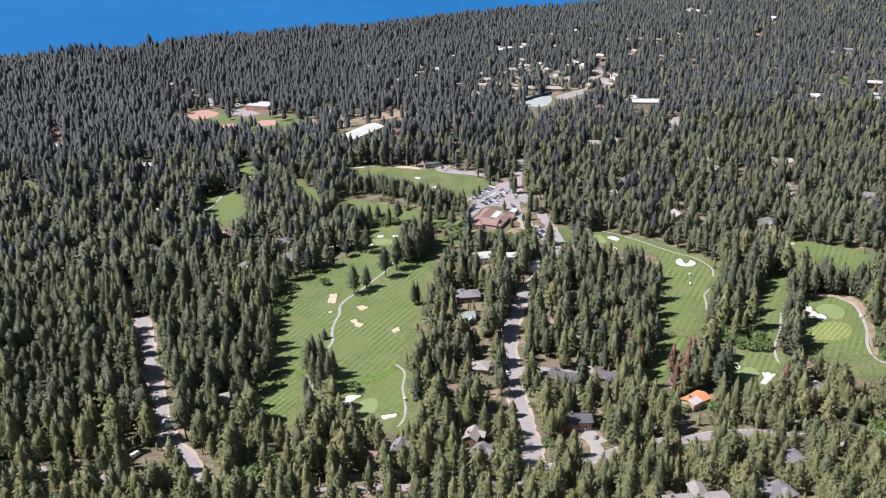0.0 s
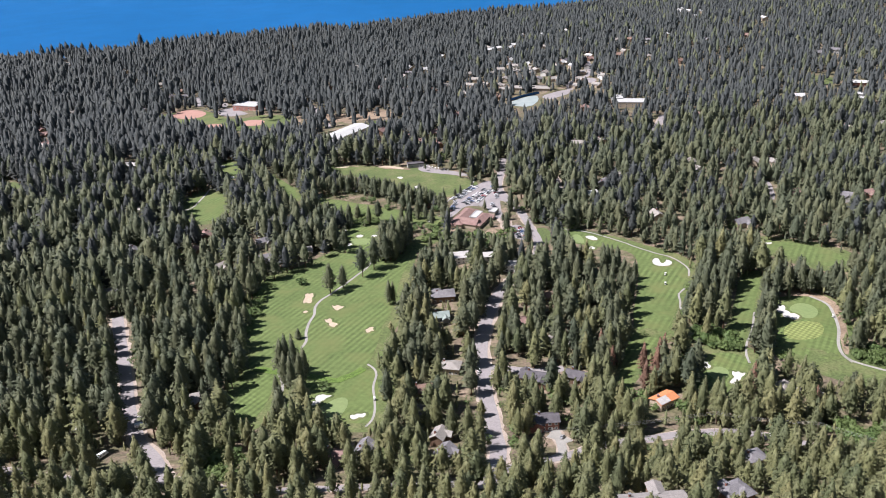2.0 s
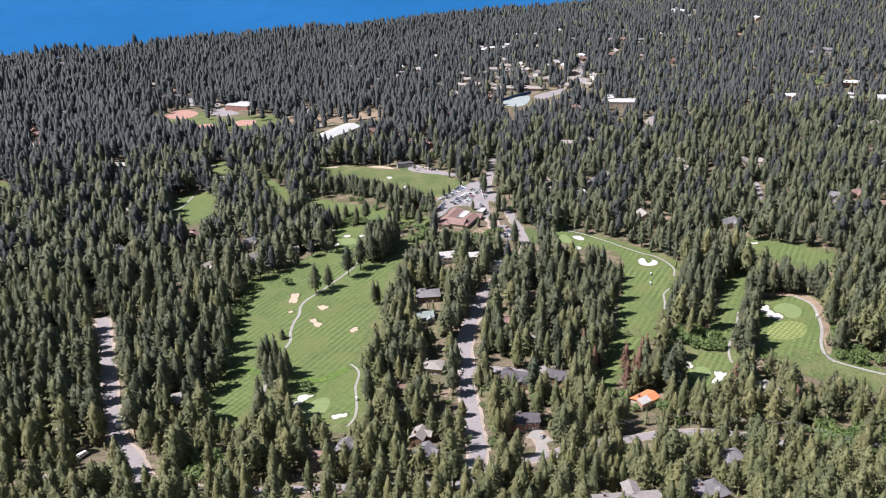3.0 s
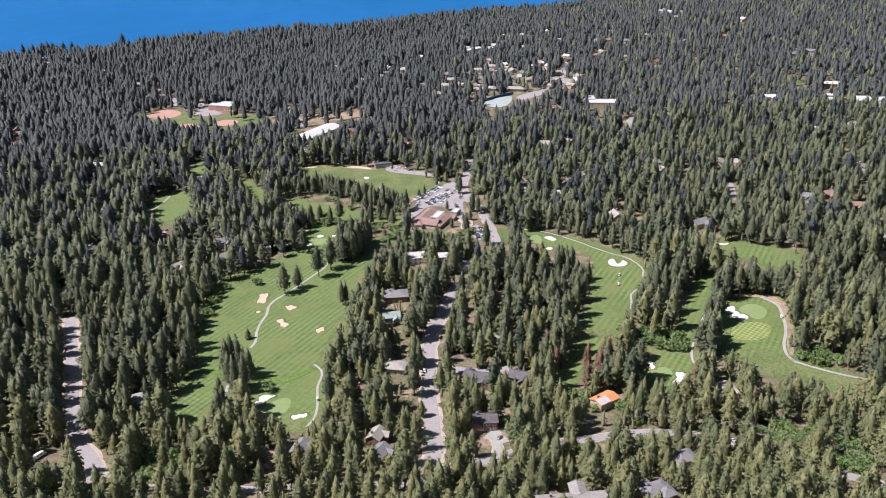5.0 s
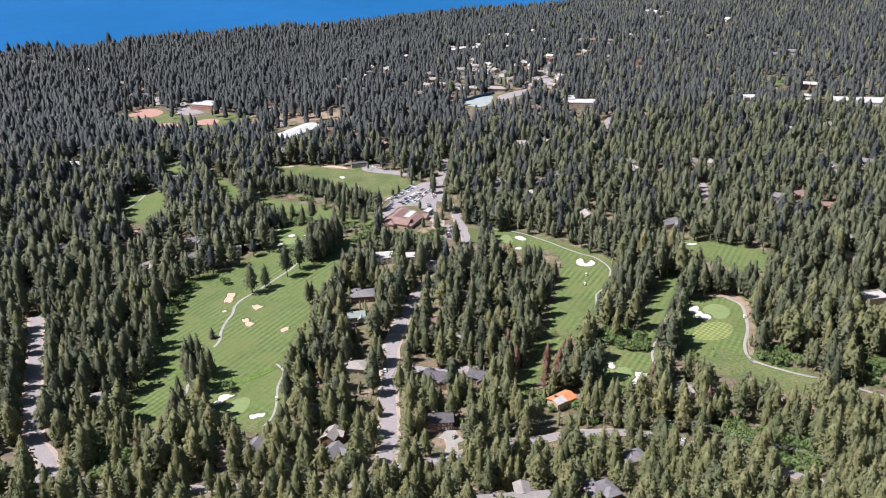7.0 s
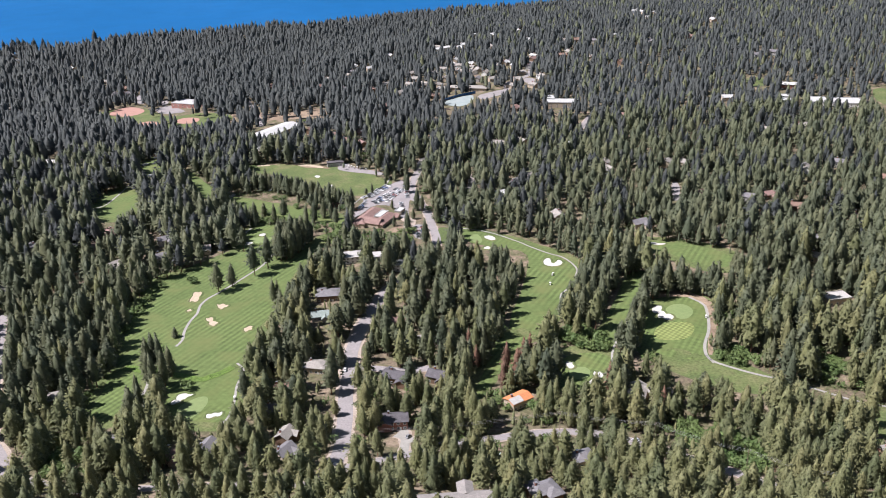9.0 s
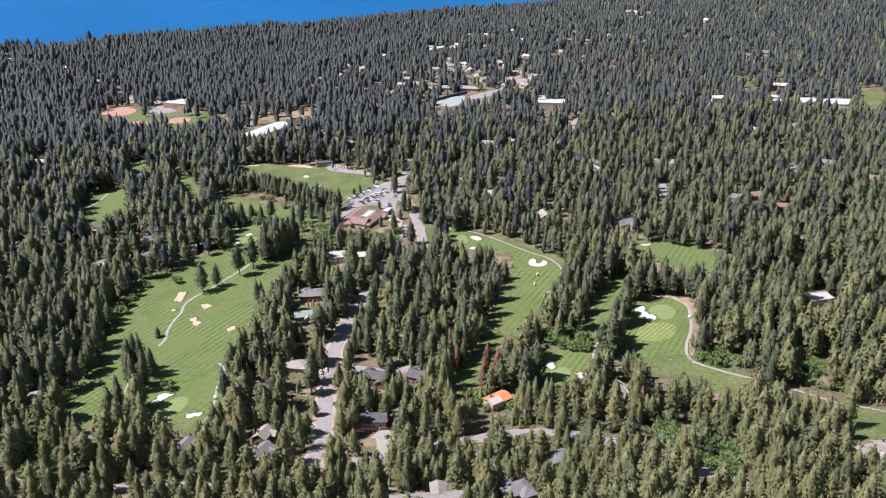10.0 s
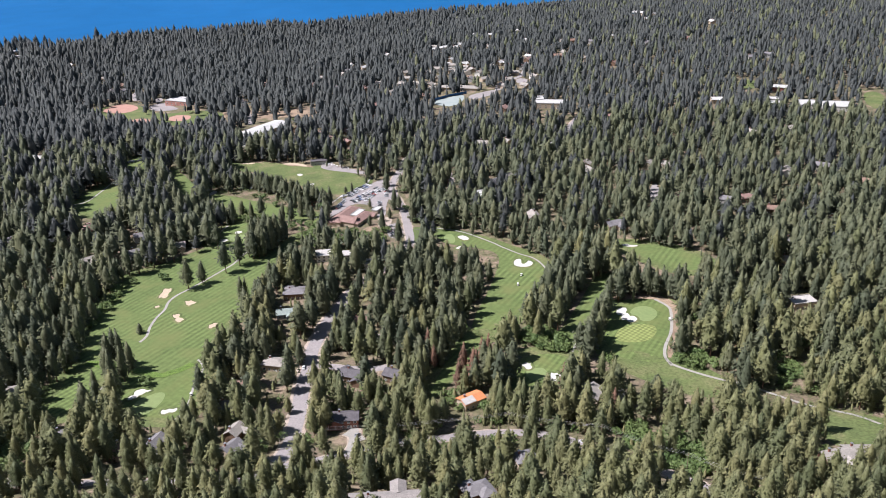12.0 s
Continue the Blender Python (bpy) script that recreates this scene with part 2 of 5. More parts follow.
gx = axis_steps([(-4800, -1000, 100), (-1000, -420, 20), (-420, 560, 10), (560, 1600, 20), (1600, 4800, 100)])
gy = axis_steps([(-900, 240, 60), (240, 900, 10), (900, 2700, 20), (2700, 4900, 110)])
X, Y = np.meshgrid(gx, gy)
Z = ground_z(X, Y)
idx = np.arange(X.size).reshape(X.shape)
quads = np.stack([idx[:-1, :-1], idx[:-1, 1:], idx[1:, 1:], idx[1:, :-1]], -1).reshape(-1, 4)
tagged(mesh_object("ground", np.stack([X, Y, Z], -1), quads, M_GROUND, smooth=True), "brown forest floor of needles, dirt and dry grass", "ground", kind="structure")
lx, ly = np.meshgrid(np.linspace(-5200, 5200, 27), np.linspace(1500, 5600, 12))
li = np.arange(lx.size).reshape(lx.shape)
tagged(mesh_object("water", np.stack([lx, ly, np.full(lx.shape, 0.0)], -1), np.stack([li[:-1, :-1], li[:-1, 1:], li[1:, 1:], li[1:, :-1]], -1).reshape(-1, 4), M_WATER, smooth=True), "calm deep blue lake water beyond the wooded shore", "lake", kind="structure")


def rounded(points, times=2):
    p = np.array(points, float)
    for _ in range(times):
        q = np.roll(p, -1, 0)
        p = np.stack([0.75 * p + 0.25 * q, 0.25 * p + 0.75 * q], 1).reshape(-1, 2)
    return p


def inside(poly, x, y):
    odd = np.zeros(x.shape, bool)
    px, py = poly[:, 0], poly[:, 1]
    for i in range(len(poly)):
        j = i - 1
        cut = (py[i] > y) != (py[j] > y)
        odd ^= cut & (x < (px[j] - px[i]) * (y - py[i]) / (py[j] - py[i] + 1e-12) + px[i])
    return odd


def sheet(name, poly, mat, rise, label, category, step=10.0, parent=None, lumps=0.0):
    """A closed patch laid over the land, rise metres above it."""
    lo, hi = poly.min(0), poly.max(0)
    ax, ay = np.meshgrid(np.arange(lo[0] + step / 2, hi[0], step), np.arange(lo[1] + step / 2, hi[1], step))
    keep = inside(poly, ax, ay)
    pts = [Vector(p) for p in poly] + [Vector(p) for p in zip(ax[keep], ay[keep])]
    n = len(poly)
    v, _, f, *_ = geometry.delaunay_2d_cdt(pts, [], [list(range(n))], 1, 0.01)
    xy = np.array([tuple(p) for p in v])
    z = ground_z(xy[:, 0], xy[:, 1]) + rise
    ob = mesh_object(name, np.column_stack([xy, z]), [list(q) for q in f], mat, parent, smooth=True)
    return tagged(ob, label, category, kind="structure") if parent is None else ob


def course(points, step=4.0):
    """A smooth line through the points, with even steps."""
    p = np.array(points, float)
    p = np.vstack([2 * p[0] - p[1], p, 2 * p[-1] - p[-2]])
    out = []
    for i in range(1, len(p) - 2):
        n = max(2, int(np.linalg.norm(p[i + 1] - p[i]) / step))
        for k in range(n):
            t = k / n
            out.append(0.5 * (2 * p[i] + (p[i + 1] - p[i - 1]) * t + (2 * p[i - 1] - 5 * p[i] + 4 * p[i + 1] - p[i + 2]) * t * t + (3 * p[i] - p[i - 1] - 3 * p[i + 1] + p[i + 2]) * t ** 3))
    out.append(p[-2])
    return np.array(out)


def ribbon(name, points, width, mat, rise, label, category, across=4, rag=0.0):
    line = course(points)
    d = np.gradient(line, axis=0)
    d /= np.linalg.norm(d, axis=1)[:, None] + 1e-9
    side = np.column_stack([-d[:, 1], d[:, 0]])
    rng = np.random.default_rng(len(points) + int(abs(line[0, 0])))
    w = np.full((len(line), across + 1), 1.0) * np.linspace(-0.5, 0.5, across + 1)
    w = w * width + (rng.normal(0, rag, w.shape) * (np.abs(w) > 0.49) if rag else 0)
    xy = line[:, None, :] + side[:, None, :] * w[..., None]
    z = ground_z(xy[..., 0], xy[..., 1]) + rise
    k = np.arange(z.size).reshape(z.shape)
    faces = np.stack([k[:-1, :-1], k[1:, :-1], k[1:, 1:], k[:-1, 1:]], -1).reshape(-1, 4)[:, ::-1]
    ob = mesh_object(name, np.concatenate([xy, z[..., None]], -1), np.ascontiguousarray(faces), mat, smooth=True)
    tagged(ob, label, category, kind="structure")
    return np.vstack([xy[:, 0], xy[::-1, -1]])


# open ground, as outlines in plan
OPEN = []    # must stay in sight
BARE = []    # only no tree stands on it
GLIMPSE = []    # seen here and there between the trees
FAINT = []    # mostly hidden from the camera by trees
AIRY = []    # thinner wood on the sunny side of a road
FAIRWAYS = {
    "fair_main": [(-132, 648), (-114, 656), (-98, 677), (-81, 697), (-67, 696), (-50, 685), (-33, 674), (-18, 679), (-22, 657), (-26, 629), (-28, 588), (-30, 570), (-35, 557), (-36, 527), (-39, 508), (-42, 493), (-48, 488), (-62, 483), (-77, 488), (-93, 493), (-104, 498), (-116, 501), (-124, 506), (-131, 547), (-134, 574), (-135, 603), (-137, 629)],
    "fair_green": [(-82, 482), (-62, 482), (-42, 493), (-34, 489), (-31, 461), (-30, 438), (-36, 428), (-51, 432), (-63, 433), (-70, 442), (-78, 456), (-83, 473)],
    "fair_tee": [(-123, 492), (-116, 497), (-100, 493), (-99, 474), (-101, 452), (-105, 436), (-114, 437), (-119, 444), (-120, 470)],
    "fair_up": [(-82, 710), (-86, 727), (-81, 752), (-73, 762), (-48, 754), (-47, 731), (-52, 707), (-56, 696), (-76, 700)],
    "fair_neck": [(-33, 681), (-22, 697), (-13, 714), (-4, 724), (6, 736), (4, 722), (-6, 708), (-14, 696), (-18, 679)],
    "fair_mid": [(-127, 859), (-105, 845), (-84, 832), (-57, 818), (-34, 797), (-7, 783), (7, 762), (5, 751), (-7, 756), (-31, 775), (-47, 768), (-60, 775), (-75, 793), (-91, 816), (-116, 839)],
    "fair_range": [(-126, 957), (-115, 974), (-64, 947), (-25, 929), (-6, 912), (30, 883), (36, 868), (28, 851), (16, 836), (5, 840), (-18, 861), (-36, 885), (-62, 906), (-91, 930), (-110, 931)],
    "fair_farA": [(-264, 1015), (-256, 1033), (-238, 1010), (-229, 965), (-240, 955), (-252, 967)],
    "fair_farS": [(-196, 968), (-179, 944), (-153, 898), (-141, 862), (-151, 861), (-173, 905), (-188, 937)],
    "fair_farB": [(-267, 850), (-262, 900), (-249, 911), (-226, 891), (-216, 843), (-217, 809), (-234, 809), (-258, 826)],
    "fair_east": [(113, 716), (128, 715), (144, 697), (161, 683), (175, 662), (192, 647), (199, 625), (199, 614), (188, 590), (179, 563), (168, 537), (159, 520), (150, 531), (141, 524), (143, 549), (151, 575), (158, 604), (167, 647), (162, 665), (145, 674), (127, 683), (117, 691)],
    "fair_eastb": [(133, 516), (145, 518), (157, 512), (147, 503), (137, 486), (129, 472), (121, 453), (113, 440), (115, 454), (120, 473), (127, 494)],
    "fair_strip": [(234, 600), (249, 603), (247, 593), (231, 556), (217, 524), (207, 505), (198, 496), (190, 503), (204, 525), (221, 558)],
    "fair_small": [(169, 479), (173, 488), (190, 492), (202, 486), (201, 476), (195, 459), (181, 449), (171, 455), (167, 465)],
    "fair_nine": [(238, 542), (249, 559), (265, 564), (276, 561), (281, 548), (276, 526), (268, 502), (261, 484), (259, 474), (239, 480), (231, 487), (228, 503), (230, 518)],
    "fair_nineb": [(239, 496), (260, 482), (270, 467), (287, 452), (297, 443), (279, 442), (265, 447), (248, 462), (237, 475)],
    "fair_top": [(268, 675), (295, 663), (316, 647), (325, 632), (324, 617), (309, 610), (293, 623), (282, 640), (272, 655)],
    "fair_se": [(335, 409), (349, 401), (358, 391), (343, 362), (335, 362), (330, 386)],
    "field_far": [(669, 1147), (691, 1131), (655, 1050), (641, 1072)],
    "field_farb": [(532, 1242), (553, 1251), (559, 1220), (540, 1186), (525, 1200)],
    "field_ball": [(-461, 1352), (-425, 1374), (-373, 1369), (-340, 1326), (-311, 1279), (-281, 1278), (-263, 1294), (-204, 1259), (-195, 1198), (-240, 1194), (-296, 1194), (-358, 1245), (-408, 1302)],
    "lawn_left": [(-526, 1000), (-520, 1020), (-494, 996), (-494, 971), (-511, 978)],
    "lawn_ne": [(93, 732), (106, 722), (100, 687), (95, 691), (92, 710)],
}
STRIPED = ("fair_green", "fair_tee", "fair_eastb", "fair_nine", "fair_up", "fair_small")
PLAIN = ("fair_range", "field_far", "field_farb", "field_ball", "lawn_ne", "lawn_left", "fair_nineb", "fair_se", "fair_neck")
for key, pts in FAIRWAYS.items():
    outline = rounded(pts)
    (GLIMPSE if key in ("field_ball", "field_farb") else OPEN).append(outline)
    mat = M_FAIR_B if key in STRIPED else M_ROUGH if key in PLAIN else M_FAIR
    near = np.array(pts, float)
    edge = near + (near - near.mean(0)) / (np.linalg.norm(near - near.mean(0), axis=1)[:, None] + 1e-9) * 12.0
    if key.startswith("fair"):
        sheet("rough", rounded(edge), M_ROUGH, 0.10, "rough grass collar round the mown turf", "grass")
    sheet("fairway" if key.startswith("fair") else "lawn", outline, mat, 0.17, "green mown turf with mowing bands among pines" if key.startswith("fair") else "open green playing field among the pines", "grass")

GREENS = {
    "green_a": [(-66.2, 441.9), (-66.0, 450.1), (-59.7, 457.2), (-54.7, 460.6), (-50.0, 458.9), (-48.8, 451.0), (-50.9, 442.4), (-54.4, 435.0), (-59.2, 432.9), (-63.8, 435.3)],
    "green_b": [(-76.7, 722.5), (-75.8, 730.6), (-57.8, 730.3), (-53.1, 718.5), (-56.9, 713.7), (-72.1, 716.3)],
    "green_c": [(171.7, 468.3), (176.7, 473.3), (184.0, 474.0), (186.9, 466.8), (182.7, 459.1), (175.4, 457.8)],
    "green_d": [(250.8, 545.4), (257.2, 553.5), (265.4, 554.4), (270.5, 547.6), (269.7, 538.9), (263.7, 531.1), (257.9, 530.8), (253.1, 538.2)],
    "green_e": [(235.9, 513.5), (241.6, 523.4), (252.9, 528.0), (265.0, 525.1), (264.4, 514.6), (255.4, 502.1), (240.7, 502.1), (234.8, 505.8)],
    "green_f": [(120.4, 705.7), (127.8, 708.6), (131.1, 690.9), (127.5, 683.8), (120.3, 692.6)],
}
for key, pts in GREENS.items():
    outline = rounded(pts)
    sheet("putting_green", outline, M_GREEN if key != "green_e" else mown("approach_turf", (0.175, 0.205, 0.07), (0.13, 0.165, 0.05), 3.0, 48, 0.1, 0.9), 0.24, "pale close-mown putting green" if key != "green_e" else "striped pale green approach turf", "golf green", 5.0)

BUNKERS = {
    "bunk_a": [(-72.1, 452.6), (-72.1, 455.8), (-71.3, 457.7), (-69.5, 457.5), (-70.5, 460.2), (-70.1, 463.5), (-68.1, 464.6), (-65.7, 465.0), (-62.7, 463.4), (-59.9, 463.8), (-61.1, 461.3), (-63.4, 460.2), (-64.3, 457.7), (-66.0, 457.2), (-66.7, 454.0), (-68.4, 453.6), (-69.6, 451.8)],
    "bunk_b": [(-46.8, 437.5), (-46.0, 440.0), (-43.9, 439.1), (-42.3, 440.9), (-39.6, 440.0), (-37.6, 441.7), (-36.8, 438.4), (-38.3, 435.4), (-41.0, 436.3), (-42.9, 433.9), (-45.2, 434.1)],
    "bunk_c": [(-99.1, 606.9), (-98.2, 610.9), (-99.6, 615.2), (-98.2, 618.2), (-95.4, 616.7), (-93.3, 618.5), (-91.7, 612.1), (-93.0, 608.1), (-91.6, 602.9), (-93.2, 598.1), (-96.2, 601.5), (-98.0, 598.8), (-99.0, 602.9)],
    "bunk_d": [(-96.8, 584.9), (-94.1, 587.5), (-92.0, 584.3), (-94.7, 581.8)],
    "bunk_e": [(-75.9, 593.8), (-73.1, 591.5), (-71.2, 594.1), (-68.3, 590.8), (-65.7, 590.5), (-66.7, 586.7), (-68.8, 586.0), (-69.8, 583.3), (-72.5, 585.6), (-74.1, 588.7)],
    "bunk_f": [(-78.7, 570.4), (-76.5, 569.2), (-74.6, 571.7), (-72.3, 568.7), (-72.4, 565.0), (-69.8, 563.8), (-66.6, 560.7), (-68.5, 559.2), (-69.1, 555.7), (-72.1, 557.8), (-74.4, 560.8), (-73.9, 563.4), (-76.5, 564.6)],
    "bunk_g": [(-46.7, 550.3), (-44.8, 551.0), (-43.7, 553.5), (-40.4, 553.1), (-41.1, 550.5), (-39.7, 546.9), (-42.5, 547.2), (-43.6, 543.9), (-45.7, 545.9)],
    "bunk_h": [(176.9, 641.7), (179.3, 645.9), (182.2, 646.7), (183.2, 643.1), (182.7, 637.5), (184.3, 635.0), (187.5, 639.1), (188.0, 642.4), (190.7, 640.9), (192.2, 636.2), (189.5, 630.9), (185.0, 629.3), (180.8, 629.9), (177.4, 632.6), (176.5, 636.1)],
    "bunk_i": [(170.3, 478.8), (172.0, 478.7), (173.9, 481.3), (175.5, 479.7), (177.1, 480.3), (176.4, 476.8), (177.8, 474.6), (175.4, 471.3), (173.3, 472.2), (172.7, 475.1), (171.2, 475.9)],
    "bunk_j": [(182.5, 454.5), (185.4, 458.2), (187.6, 460.7), (187.0, 464.1), (188.7, 468.0), (189.7, 465.9), (192.2, 467.0), (193.0, 464.2), (196.1, 465.3), (194.4, 461.4), (192.0, 460.3), (190.3, 456.5), (188.2, 455.3), (186.5, 452.2), (183.9, 452.5)],
    "bunk_k": [(243.1, 549.8), (245.8, 553.0), (248.5, 552.7), (250.4, 552.5), (250.3, 548.1), (248.2, 544.8), (250.6, 543.6), (250.4, 539.3), (253.0, 539.9), (255.0, 536.2), (254.5, 532.9), (250.3, 529.1), (248.0, 531.1), (247.1, 533.7), (244.2, 533.2), (243.9, 537.4), (245.8, 541.5), (242.9, 541.0), (241.9, 544.6)],
    "bunk_l": [(131.4, 701.3), (138.1, 702.9), (142.8, 694.3), (139.6, 689.6), (134.1, 694.3)],
    "bunk_m": [(266.7, 667.0), (271.7, 668.9), (275.6, 664.9), (281.3, 665.5), (278.5, 661.0), (270.4, 661.8)],
    "bunk_n": [(-80.4, 719.1), (-75.0, 720.9), (-70.7, 717.4), (-74.4, 712.7), (-79.5, 713.5)],
    "bunk_o": [(-70.6, 736.7), (-67.7, 740.5), (-63.4, 738.3), (-64.1, 732.8), (-68.7, 732.2)],
    "bunk_p": [(-56.6, 735.7), (-53.1, 737.9), (-49.8, 734.5), (-51.7, 730.6), (-54.8, 731.2)],
    "bunk_q": [(-125.4, 858.9), (-121.4, 865.5), (-116.9, 862.6), (-117.7, 853.6), (-122.1, 850.9)],
    "bunk_r": [(-5.1, 764.4), (0.8, 769.4), (1.3, 763.3), (-3.5, 759.6)],
    "bunk_s": [(-42.0, 907.9), (-38.4, 911.2), (-33.4, 905.9), (-36.8, 898.6)],
    "bunk_t": [(-21.8, 871.6), (-17.1, 874.4), (-16.4, 864.7), (-20.5, 861.9)],
    "bunk_u": [(-263.3, 1007.6), (-259.2, 1013.8), (-252.1, 1009.3), (-253.5, 1000.0), (-260.1, 999.4)],
    "bunk_v": [(-240.7, 959.5), (-236.1, 962.8), (-230.1, 959.0), (-230.4, 948.1), (-237.3, 949.8)],
    "bunk_w": [(130.2, 674.3), (133.6, 678.9), (136.9, 676.0), (135.9, 671.2), (131.6, 671.7)],
}
TAN = ("bunk_c", "bunk_d", "bunk_e", "bunk_f", "bunk_g")
for key, pts in BUNKERS.items():
    outline = rounded(pts, 1)
    OPEN.append(outline)
    if np.sum(outline[:, 0] * np.roll(outline[:, 1], -1) - outline[:, 1] * np.roll(outline[:, 0], -1)) < 0:
        outline = outline[::-1]
    c = outline.mean(0)
    top = new("sand_bunker")
    top.location = (c[0], c[1], gz(*c))
    sand = sheet("sand", outline - c, M_SAND_TAN if key in TAN else M_SAND, 0, "", "", 3.0, parent=top)
    co = np.zeros(len(sand.data.vertices) * 3, np.float32)
    sand.data.vertices.foreach_get("co", co)
    co = co.reshape(-1, 3)
    co[:, 2] = ground_z(co[:, 0] + c[0], co[:, 1] + c[1]) + 0.28 - gz(*c)
    sand.data.vertices.foreach_set("co", np.ascontiguousarray(co).ravel())
    tang = np.roll(outline, -1, 0) - np.roll(outline, 1, 0)
    normal = np.column_stack([tang[:, 1], -tang[:, 0]]) / (np.linalg.norm(tang, axis=1)[:, None] + 1e-9)
    rings = []
    for out, up in ((-0.15, 0.26), (0.25, 0.62), (0.9, 0.5), (1.8, 0.16)):
        r = outline + normal * out
        rings.append(np.column_stack([r - c, ground_z(r[:, 0], r[:, 1]) + up - gz(*c)]))
    n = len(outline)
    faces = [(k * n + i, k * n + (i + 1) % n, (k + 1) * n + (i + 1) % n, (k + 1) * n + i) for k in range(3) for i in range(n)]
    mesh_object("grass_lip", np.vstack(rings), [f[::-1] for f in faces], M_ROUGH, top, "raised grass lip", smooth=True)
    tagged(top, "tan sand bunker with a lobed edge" if key in TAN else "white sand bunker with a lobed edge", "bunker", "bunkers on the golf course")

DIRT = {
    "dirt_bank": [(-198, 975), (-171, 933), (-138, 900), (-107, 868), (-64, 846), (-32, 818), (-23, 796), (-45, 807), (-87, 836), (-119, 863), (-157, 905), (-181, 936)],
    "dirt_nine": [(243, 572), (253, 575), (274, 575), (287, 559), (286, 537), (277, 509), (266, 480), (263, 482), (269, 502), (277, 526), (281, 549), (276, 563), (262, 567), (245, 564)],
    "dirt_range": [(-113, 976), (-88, 965), (-87, 953), (-109, 961)],
    "dirt_rangeb": [(-64, 959), (-33, 944), (-25, 931), (-35, 936), (-63, 947)],
    "sand_left": [(-436, 799), (-426, 825), (-410, 835), (-398, 817), (-413, 798), (-428, 788)],
    "infield_a": [(-420, 1338), (-414, 1382), (-390, 1383), (-357, 1342), (-365, 1308), (-392, 1310)],
    "infield_b": [(-287, 1250), (-275, 1263), (-250, 1250), (-249, 1217), (-276, 1221)],
    "infield_c": [(-343, 1252), (-324, 1258), (-300, 1229), (-312, 1212), (-332, 1219)],
    "dirt_ball": [(-209, 1261), (-200, 1265), (-192, 1212), (-200, 1199)],
    "lot_ball": [(-350, 1348), (-334, 1380), (-304, 1334), (-284, 1304), (-322, 1299)],
    "lot_school": [(-424, 1500), (-404, 1500), (-377, 1407), (-396, 1408)],
    "lot_yard": [(-361, 1412), (-347, 1423), (-335, 1380), (-348, 1368)],
    "dirt_terrace": [(47, 728), (58, 742), (66, 748), (64, 730), (55, 716), (46, 718)],
    "plaza_club": [(57, 757), (67, 760), (74, 748), (67, 722), (60, 735), (62, 747)],
    "lot_cart": [(-19, 942), (-9, 955), (-3, 932), (20, 917), (36, 902), (34, 893), (18, 904), (-5, 916), (-18, 927)],
    "sand_range": [(-68, 956), (-51, 955), (-35, 942), (-35, 935), (-51, 947), (-64, 951)],
    "sand_rangeb": [(-117, 967), (-99, 965), (-99, 960), (-115, 962)],
    "lot_wood": [(323, 818), (331, 817), (319, 765), (311, 764)],
    "lot_tan": [(-178, 1258), (-151, 1250), (-108, 1234), (-93, 1258), (-76, 1248), (-61, 1228), (-59, 1183), (-97, 1194), (-129, 1196), (-159, 1196)],
    "lot_club": [(11, 762), (15, 800), (26, 830), (42, 858), (56, 877), (66, 862), (67, 830), (64, 790), (66, 758), (58, 755), (54, 784), (46, 796), (30, 800), (21, 776)],
    "lot_tennis": [(100, 1226), (125, 1252), (146, 1264), (146, 1226), (130, 1188), (107, 1204)],
    "lot_town": [(149, 1250), (176, 1274), (198, 1284), (192, 1252), (178, 1240), (158, 1222)],
    "lot_hill": [(229, 1358), (246, 1345), (240, 1312), (225, 1320)],
    "lot_clubb": [(68, 737), (78, 741), (84, 724), (85, 702), (74, 703), (69, 719)],
}
for key, pts in DIRT.items():
    outline = rounded(pts, 1)
    if key == "dirt_bank":
        BARE.append(outline)
    elif key in ("lot_tan", "dirt_ball", "lot_school", "lot_yard", "sand_left", "lot_cart"):
        GLIMPSE.append(outline)
    elif key != "dirt_nine":
        OPEN.append(outline)
    if key.startswith("infield"):
        sheet("infield", outline, M_CLAY, 0.3, "reddish clay baseball infield", "ball field")
    elif key == "plaza_club":
        sheet("terrace", outline, M_SHOULDER, 0.24, "pale pinkish paved terrace beside the clubhouse", "terrace")
    elif key.startswith("sand_range"):
        sheet("sandy_strip", outline, M_SAND_TAN, 0.22, "bare tan sand at the edge of the driving range", "sand")
    elif key == "sand_left":
        sheet("sandy_clearing", outline, M_SAND_TAN, 0.16, "pale sandy clearing beside houses in the wood", "clearing")
    elif key in ("lot_club", "lot_ball", "lot_clubb", "lot_town", "lot_hill", "lot_school", "lot_yard", "lot_cart", "lot_wood"):
        sheet("parking_lot", outline, M_ROAD, 0.2, "pale worn asphalt parking lot", "parking lot")
    elif key == "lot_tennis":
        sheet("court", outline, M_COURT_PALE, 0.2, "pale grey-blue sports court", "court")
    else:
        sheet("dirt", outline, M_GROUND if key == "dirt_bank" else M_DIRT, 0.14, "bare reddish dirt and pine litter", "dirt")

